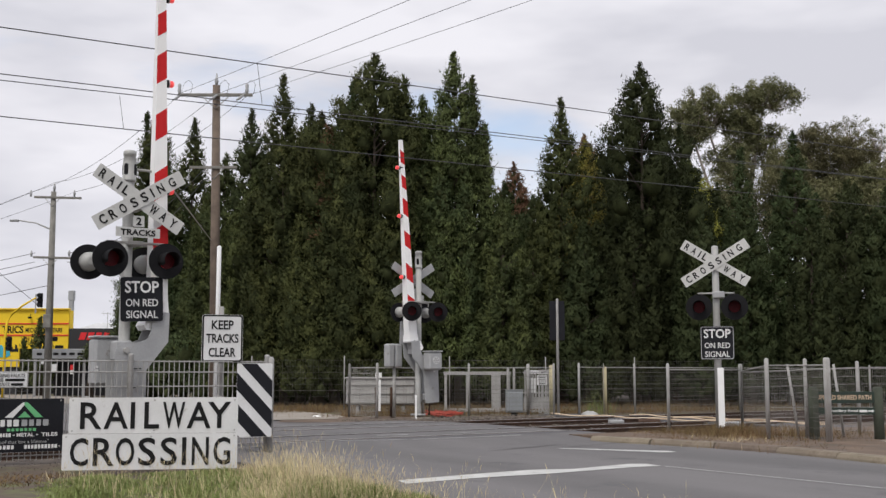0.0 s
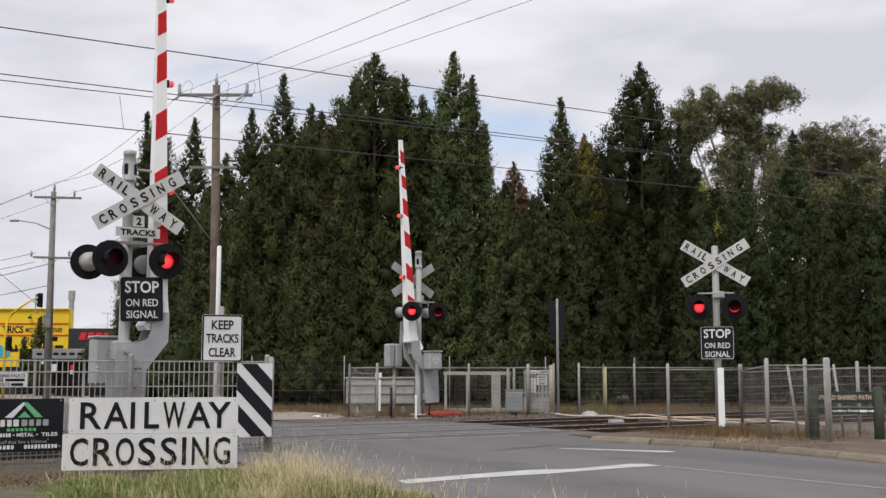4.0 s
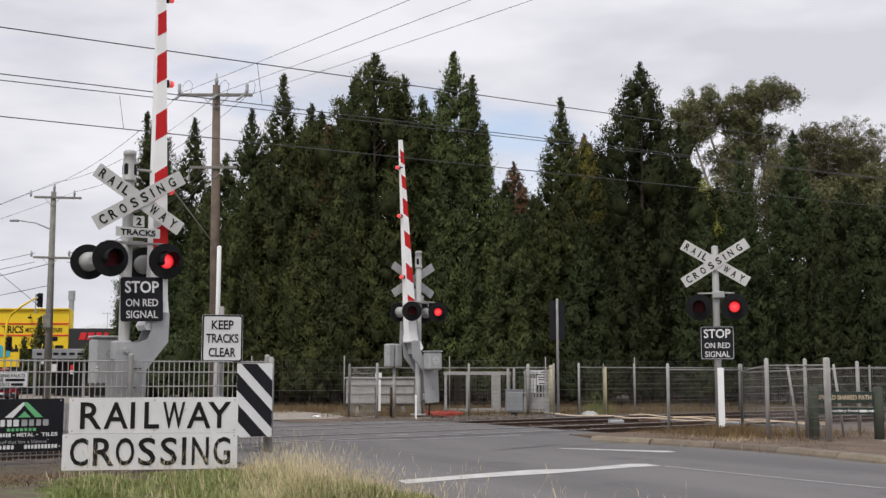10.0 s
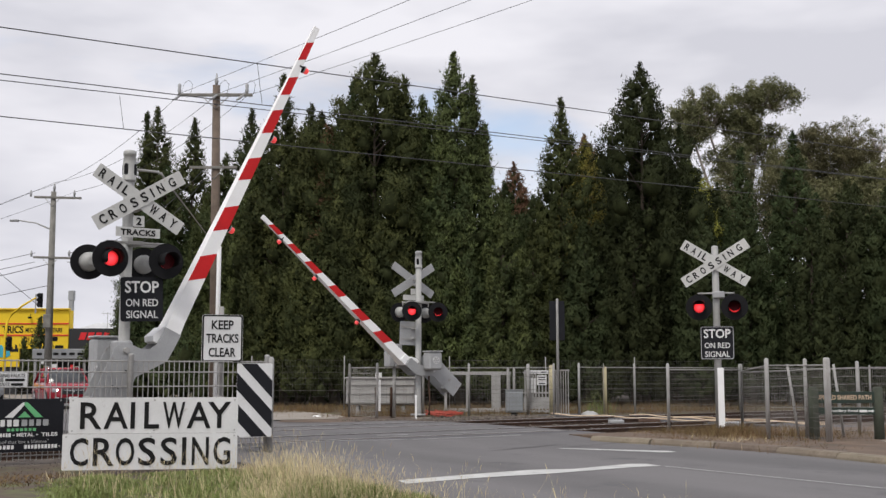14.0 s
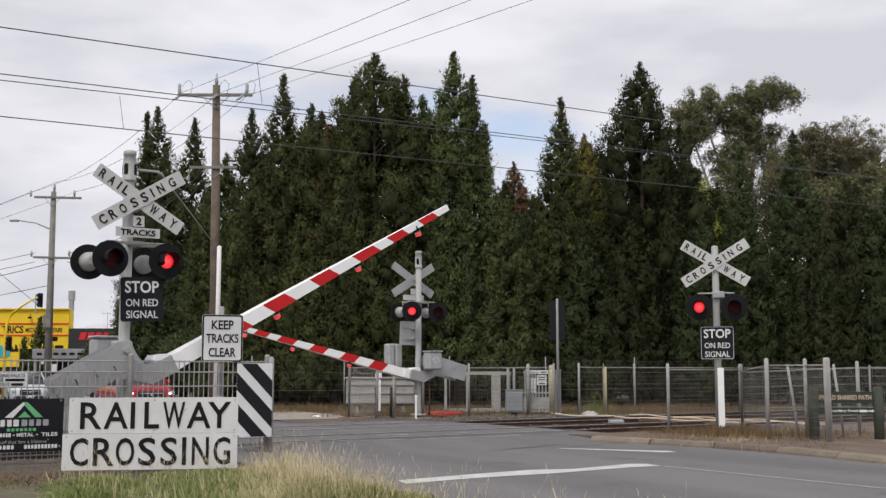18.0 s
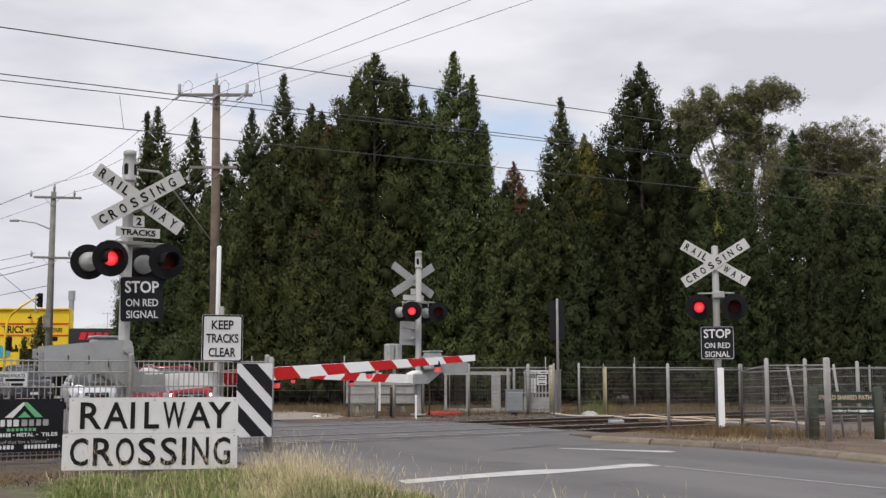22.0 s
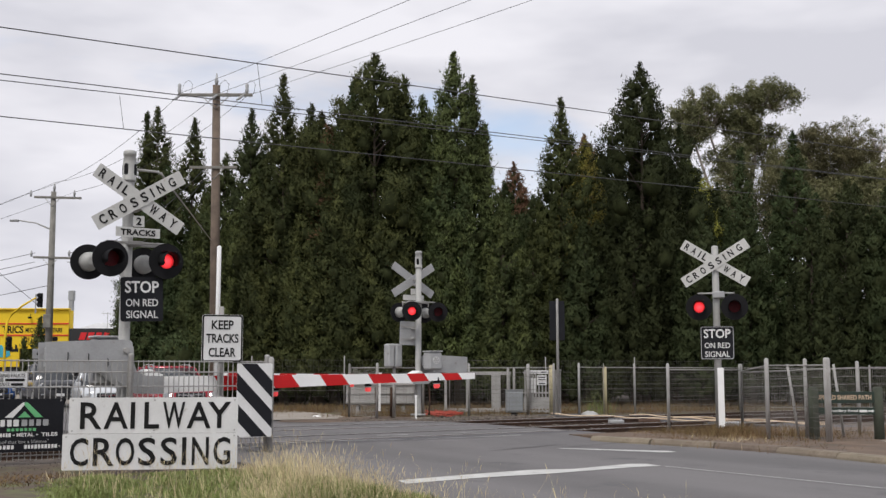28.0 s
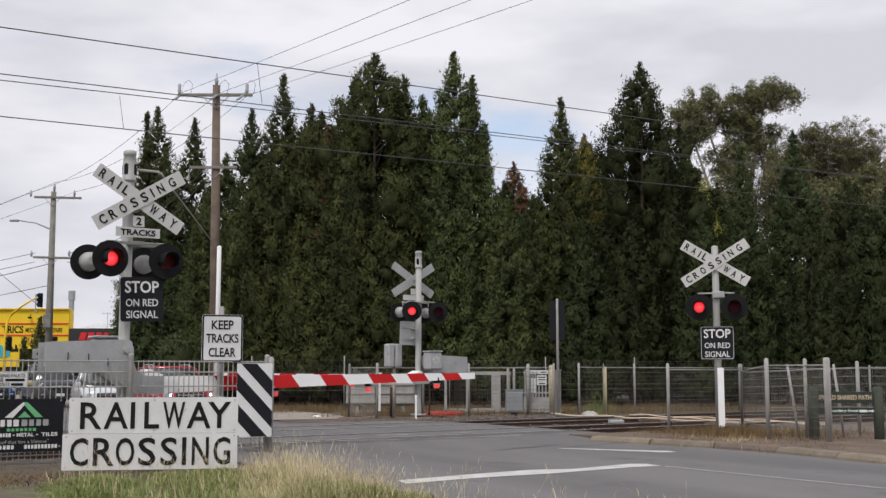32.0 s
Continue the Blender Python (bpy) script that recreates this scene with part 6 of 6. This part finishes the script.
crumpled("plastic_sheet", "crumpled white plastic sheet by the track", facing(4.85, 36.8), 0.3, 0.25, 0.17, 9, LIGHTGREY)
crumpled("paper_scrap", "scrap of white litter on the driveway", facing(-4.15, 36.5), 0.14, 0.1, 0.05, 7, WHITE)
jp = thing("track_box", "low grey track box beside the rail", "track box", facing(4.9, 31.5), g=G().box(0, 0, 0.06, 0.42, 0.28, 0.10, 0.02), material=GREYPAINT)
thing("track_box", "low pale track box beside the rail", "track box", facing(7.5, 28.6), g=G().box(0, 0, 0.12, 0.5, 0.28, 0.12, 0.03), material=GREYPAINT)
thing("track_motor", "dark round track fitting beside the rail", "track box", facing(5.75, 31.0), g=G().tube([(-0.3, 0, 0.06), (0.3, 0, 0.06)], 0.09, 10), material=RUST)

# The shared path's sign
ps = thing("path_sign", "dark green timber sign for the shared path", "sign", facing(8.07, 22.3, 0.0))
for k, (z, h_) in enumerate(((0.93, 0.23), (0.66, 0.14))):
    pb = part("sign_board", G().box(0, 0, z, 1.22, 0.045, h_, 0.006), GREENBOARD, ps, "dark green lettered board")
    if k == 0:
        write(pb, "UPFIELD SHARED PATH", -0.02, z, 1.10, 0.095, EDGELINE, -0.024)
    else:
        write(pb, "Boundary Road", -0.06, z, 0.62, 0.07, LETTERWHITE, -0.024)
        bar(pb, 0.36, z, 0.16, 0.05, LETTERWHITE, -0.024)
        part("arrow", G().plate([(0.46, -0.012), (0.53, -0.012), (0.53, -0.03), (0.58, 0), (0.53, 0.03), (0.53, 0.012), (0.46, 0.012)], -0.03, -0.023), LETTERWHITE, pb, "", pose(0, 0, z))
for x in (-0.62, 0.68):
    part("post", G().tube([(x, 0.02, -0.1), (x, 0.02, 1.1), (x, 0.02, 1.14)], [0.10, 0.10, 0.07], 12), GREENPOST, ps, "round treated timber post")

# ---- on the bar fence ----
ban = thing("banner", "black roofing banner tied to the fence", "banner", pose(-1.98, -0.52, 0, 0, 0, 0))
bb = part("sheet", G().box(0, 0, 0.595, 1.62, 0.012, 0.83, 0.004), BLACK, ban)
part("roof_mark", G().plate([(-0.285, 0.0), (-0.02, 0.235), (0.035, 0.235), (0.01, 0.20), (-0.16, 0.0)], -0.014, -0.006), LETTERWHITE, bb, "white half of a roof mark", pose(0.2, 0, 0.72))
part("roof_mark", G().plate([(-0.005, 0.225), (0.01, 0.235), (0.05, 0.235), (0.29, 0.0), (0.17, 0.0), (0.015, 0.175)], -0.016, -0.006), LOGOGREEN, bb, "green half of a roof mark", pose(0.2, 0, 0.72))
part("roof_mark", G().plate([(-0.085, 0.0), (0.01, 0.095), (0.105, 0.0)], -0.016, -0.006), LOGOGREEN, bb, "green half of a roof mark", pose(0.2, 0, 0.72))


def blocks(parent, x0, x1, z, h, n, material, y=-0.006):
    """A row of plain blocks where a printed line stands."""
    w = (x1 - x0) / n
    for k in range(n):
        ww = w * (0.66 if k % 3 else 0.8)
        part("printed_block", G().plate(rounded(ww, h, min(ww, h) * 0.12, 1), -0.006, -0.001), material, parent, "", pose(x0 + w * (k + 0.5), y, z))


blocks(bb, -0.26, 0.14, 0.635, 0.105, 4, LETTERWHITE)
blocks(bb, 0.16, 0.59, 0.635, 0.10, 4, GREYPAINT)
blocks(bb, -0.05, 0.40, 0.53, 0.045, 7, LOGOGREEN)
blocks(bb, -0.40, 0.02, 0.45, 0.058, 10, LETTERWHITE)
for text, x, w in (("-", 0.062, 0.03), ("METAL", 0.235, 0.26), ("-", 0.412, 0.03), ("TILES", 0.60, 0.25)):
    write(bb, text, x, 0.45, w, 0.058 if len(text) > 1 else 0.014, LETTERWHITE, -0.006, heavy=0.03)
write(bb, "\"Roof that last a lifetime\"", 0.18, 0.345, 0.82, 0.055, GREYPAINT, -0.006, heavy=0.0)
blocks(bb, -0.40, 0.08, 0.262, 0.062, 8, LETTERWHITE)
blocks(bb, 0.22, 0.73, 0.262, 0.062, 10, LETTERWHITE)
for x, z in ((0.76, 0.98), (0.76, 0.26), (-0.76, 0.98)):
    part("eyelet", disc(0.014, -0.012, -0.006, 10, x, z), STEEL, bb)
fs = thing("fault_notice", "small white notice fixed to the fence", "notice", pose(-2.18, -0.52, 0, 0, 0, 0))
nb = part("plate", G().box(0, 0, 1.305, 0.86, 0.008, 0.23, 0.003), SIGNWHITE, fs)
write(nb, "CROSSING FAULTS", 0.13, 1.375, 0.53, 0.055, LETTER, -0.004, heavy=0.0)
write(nb, "PHONE", -0.02, 1.305, 0.18, 0.055, LETTER, -0.004, heavy=0.0)
bar(nb, 0.245, 1.305, 0.29, 0.04, LETTER, -0.004)
write(nb, "QUOTE", 0.08, 1.235, 0.17, 0.055, LETTER, -0.004, heavy=0.0)
bar(nb, 0.28, 1.235, 0.18, 0.04, LETTER, -0.004)


# ---- grass and weeds ----
def blades(n, place, height, width, lean, seed, mat_, name, label, heads=0.0):
    """Bent grass blades; place gives x, y and a height factor."""
    rs = np.random.RandomState(seed)
    P = place(rs, n)
    n = len(P)
    h = height * rs.uniform(0.45, 1.15, n) * P[:, 2]
    a = rs.uniform(0, 2 * np.pi, n)
    ln = lean * rs.uniform(0.2, 1.0, n) * h
    w = width * rs.uniform(0.6, 1.3, n)
    base = np.stack([P[:, 0], P[:, 1], np.full(n, -0.04)], 1)
    bend = np.stack([np.cos(a), np.sin(a), np.zeros(n)], 1)
    b2 = rs.uniform(0, 2 * np.pi, n)
    side = np.stack([np.cos(b2), np.sin(b2), np.zeros(n)], 1) * w[:, None]
    up = np.array([0, 0, 1.0])
    mid = base + bend * (ln * 0.3)[:, None] + up * (h * 0.6)[:, None]
    tip = base + bend * ln[:, None] + up * h[:, None]
    v = np.stack([base - side, base + side, mid + side * 0.8, mid - side * 0.8, tip + side * 0.15, tip - side * 0.15], 1).reshape(-1, 3)
    k = np.arange(n)[:, None] * 6
    f = np.concatenate([k + np.array([[0, 1, 2, 3]]), k + np.array([[3, 2, 4, 5]])])
    if heads:
        m = rs.uniform(size=n) < heads
        t, b = tip[m], bend[m]
        s = side[m] / (w[m][:, None] + 1e-9) * 0.0032
        q = len(v)
        hv = np.stack([t - up * 0.03, t + s + up * 0.01, t + up * 0.06 + b * 0.03, t - s + up * 0.01], 1).reshape(-1, 3)
        v = np.concatenate([v, hv])
        f = np.concatenate([f, q + np.arange(len(hv)).reshape(-1, 4)])
    return tagged(new(name, raw_mesh(name, v, f, mat_)), label, "grass", kind="stuff")


def verge(x0, x1, y0, y1, edge):
    """Places on the near verge; edge(x, y) gives the height factor, 0 where nothing grows."""
    def place(rs, n):
        x, y = rs.uniform(x0, x1, n), rs.uniform(y0, y1, n)
        clump = np.array([noise.noise((a * 1.7, b * 1.7, 3.0)) for a, b in zip(x, y)])
        k = np.array([edge(a, b) for a, b in zip(x, y)]) * np.clip(0.85 + clump * 0.8, 0.25, 1.5)
        ok = (k > 0.12) & (rs.uniform(size=n) < np.clip(0.6 + clump, 0.15, 1))
        return np.stack([x, y, k], 1)[ok]
    return place


def tall(x, y):
    """The tall stand at the road's edge."""
    return max(0.0, min(1.0, (x - 0.50 - 0.39 * (y + 3.6)) / 0.6)) * max(0.0, min(1.0, (1.30 - x) / 0.55)) * (1.0 if y < -3.0 else max(0.0, -2.0 - y)) * max(0.0, min(1.0, (y + 8.6) / 0.8))


def low(x, y):
    return max(0.0, min(1.0, (x + 2.5 - 0.25 * (y + 4)) / 0.9)) * max(0.0, min(1.0, (1.35 - x) / 0.2)) * (1.0 if y < -3.6 else max(0.0, -2.6 - y))


blades(6000, verge(-1.6, 1.4, -9, -1.8, tall), 0.55, 0.0016, 0.85, 11, GRASSDRY, "dry_grass", "tall straw coloured grass with seed heads", 0.9)
blades(9500, verge(-1.6, 1.4, -9, -1.8, tall), 0.38, 0.0018, 0.95, 15, GRASSDRY, "dry_grass", "straw coloured grass stalks", 0.35)
blades(80000, verge(-1.8, 1.4, -9, -2.0, tall), 0.22, 0.0030, 0.9, 12, GRASSGREEN, "green_grass", "green grass among the dry stalks")
blades(80000, verge(-3.4, 1.4, -13, -2.4, low), 0.10, 0.0055, 1.1, 13, GRASSGREEN, "green_grass", "short green grass on the verge")
blades(2000, verge(-2.2, 1.2, -13, -2.6, low), 0.42, 0.0018, 0.8, 14, GRASSDRY, "dry_grass", "scattered dry stalks on the verge", 0.8)


def patch(cx, cy, sx, sy):
    def place(rs, n):
        return np.stack([rs.normal(cx, sx, n), rs.normal(cy, sy, n), rs.uniform(0.5, 1.2, n)], 1)
    return place


for k, (cx, cy, sx, sy, n, h, m_) in enumerate(((12.6, -1.4, 0.35, 0.7, 2600, 0.30, WEED), (11.7, -0.4, 0.25, 0.35, 900, 0.22, WEED), (13.9, -0.6, 0.35, 0.4, 1200, 0.30, WEED), (14.4, -2.2, 0.3, 0.5, 500, 0.3, WEED), (15.2, -4.5, 0.4, 0.9, 700, 0.4, WEED),
                                           (13.0, 14.0, 1.2, 0.5, 1100, 0.28, WEED), (19.0, 13.0, 2.5, 0.8, 1500, 0.26, WEED), (22.0, 12.5, 3, 0.8, 1200, 0.25, WEED), (11.8, 19.5, 1.2, 0.8, 1500, 0.3, WEED), (28.0, 12.5, 4, 1.0, 1600, 0.35, WEED), (20.0, 11.6, 0.3, 0.3, 140, 0.75, GRASSGREEN), (16, 15.5, 2.0, 0.8, 1000, 0.25, WEED), (11.0, -3.1, 0.35, 0.5, 700, 0.20, GRASSDRY), (10.6, -2.4, 0.3, 0.7, 1200, 0.20, WEED), (10.9, -4.6, 0.35, 0.8, 900, 0.18, WEED), (11.9, -2.2, 0.35, 0.9, 2200, 0.28, WEED), (13.2, -2.9, 0.6, 0.7, 1600, 0.30, WEED), (14.2, -0.2, 1.0, 0.3, 1500, 0.24, WEED),
                                           (14.0, 22.5, 3.0, 1.2, 2000, 0.26, WEED), (21.0, 20.0, 4.0, 1.2, 2000, 0.26, WEED), (10.5, 25.0, 2.5, 1.5, 1200, 0.24, WEED), (30.0, 17.5, 5.0, 1.2, 2200, 0.28, WEED))):
    blades(n, patch(cx, cy, sx, sy), h, 0.006, 0.6, 30 + k, m_, "weeds", "dry weeds and grass along the fence")

for k, (cx, cy, sx, sy, n) in enumerate(((-2.6, -3.3, 0.45, 0.3, 600), (-2.0, -2.6, 0.5, 0.2, 350), (-3.0, -2.2, 0.5, 0.3, 300))):
    blades(n, patch(cx, cy, sx, sy), 0.045, 0.008, 2.2, 60 + k, WEED, "leaf_litter", "russet leaf litter on the bare verge")
tagged(new("loose_stones", raw_mesh("loose_stones", *scatter_stones(450, lambda: random.uniform(-5.5, -0.8), lambda: random.uniform(-4.4, -0.5), 0.009), GRAVEL)), "small loose stones on the bare verge", "stones", kind="stuff")


# ---- what moves ----
def lane(y):
    return max(4.9, 6.1 - 0.049 * (y - 14.6))


def drive(thing_, rows, turn=-3.0):
    walk(thing_, [(t, pose(lane(y), y, 0.0, 0, 0, turn)) for t, y in rows])


def flash(flap, first, half, start, lit_first):
    """Open and close the added flap, so that the lamp shows as lit in every other half period from start on."""
    rows, shut, lit = [(0.0, pose(0, 0, 0.132))], pose(0, 0, 0.132), pose(0, 0, 0.132, -87)
    t, on = start, lit_first
    last = shut
    while t < 31.95:
        now = lit if on else shut
        if now is not last:
            rows += [(t - 0.05, last), (t + 0.06, now)]
        last, on = now, not on
        t = first + half * (math.floor((t + 0.001 - first) / half) + 1)
    rows.append((32.0, last))
    walk(flap, rows)


def motions():
    near = [(0, 89.6), (10.3, 89.6), (10.6, 89.2), (11, 87.85), (11.5, 84.8), (12, 81.0), (12.5, 77.1), (13, 72.8), (13.5, 68.4), (14, 63.9), (14.5, 59.3), (15.5, 50.1), (16.5, 41.0), (17, 36.34), (17.5, 32.34), (18, 28.06), (18.5, 24.29), (19, 20.33), (19.5, 16.93), (20, 13.55), (20.5, 10.51), (21, 7.49), (21.5, 4.93), (22, 3.02), (22.5, 2.39), (23, 1.93), (24, 0.93), (25, 0.11), (26, 0.11), (32, 0.11)]
    far = [(0, 85.2), (10.2, 85.2), (10.5, 84.2), (11, 78.4), (11.5, 72.6), (12, 65.6), (12.5, 59.2), (13, 52.6), (13.5, 46.4), (14, 39.9), (14.5, 35.0), (15.5, 28.2), (16.5, 22), (17, 18.4), (17.5, 15.2), (18, 12.3), (18.5, 9.7),
           (19, 7.3), (19.5, 5.2), (20, 3.6), (20.5, 2.5), (21, 1.7), (22, 0.7), (23, 0), (32, 0)]
    walk(arm_one, [(t, pose(0, 0, 1.79, 0, -a, 0)) for t, a in near])
    walk(arm_two, [(t, pose(0, 0, 1.79, 0, -a, 0)) for t, a in far])
    for k, flap in enumerate(flaps_one):
        flash(flap, 1.02, 0.795, 2.65, k % 2 == 0)
    for k, flap in enumerate(flaps_three):
        flash(flap, 0.45, 0.714, 2.592, k % 2 == 1)
    for k, flap in enumerate(flaps_two):
        flash(flap, 0.45, 0.714, 2.592, k % 2 == 0)
    walk(swing, [(t, pose(*spot(3.68, 37.3), 0, 0, 0, -TURN + a)) for t, a in ((0, 118), (9.7, 118), (10.2, 88), (10.5, 66), (11, 42), (11.5, 14), (12, 2), (12.5, -3), (13, -9), (13.5, -24), (14, -54), (14.5, -69), (15.5, -74), (16.5, -76), (32, -76))])
    drive(red_car, [(0, 150), (4, 95), (8, 52), (10, 38.6), (10.5, 35.4), (11, 33.3), (11.5, 31.7), (12, 30.3), (12.5, 29.1), (13, 28.1), (13.5, 27.3), (14, 26.6), (14.5, 25.9), (15.5, 23.9), (16.3, 22.2), (17, 20.45), (17.5, 19.1), (18, 17.85), (18.5, 16.95), (19, 16.28), (19.5, 15.66), (20, 15.12), (20.5, 14.8), (21, 14.56), (21.5, 14.42), (22, 14.38), (32, 14.38)])
    drive(white_car, [(0, 157.30), (8, 77.30), (13, 45.30), (15, 39.90), (16.5, 36.40), (17.5, 34.30), (18, 33.10), (18.5, 32.00), (19, 30.75), (19.5, 29.40), (20, 28.00), (20.5, 26.70), (21, 25.50), (21.5, 24.40), (22, 23.60), (22.5, 23.07), (23, 22.67), (24, 22.35), (25, 22.15), (32, 22.15)], -7.0)
    drive(ute, [(0, 166), (10, 100), (18, 50), (20, 40), (21, 35.6), (22, 32.4), (23, 30.4), (24, 29.4), (25, 28.9), (26, 28.57), (27, 28.49), (32, 28.49)])
    drive(blue_car, [(0, 174), (12, 108), (20, 60), (23, 44.7), (23.5, 42.9), (24.5, 40.5), (25.5, 39.5), (27, 39), (32, 39)])


motions()
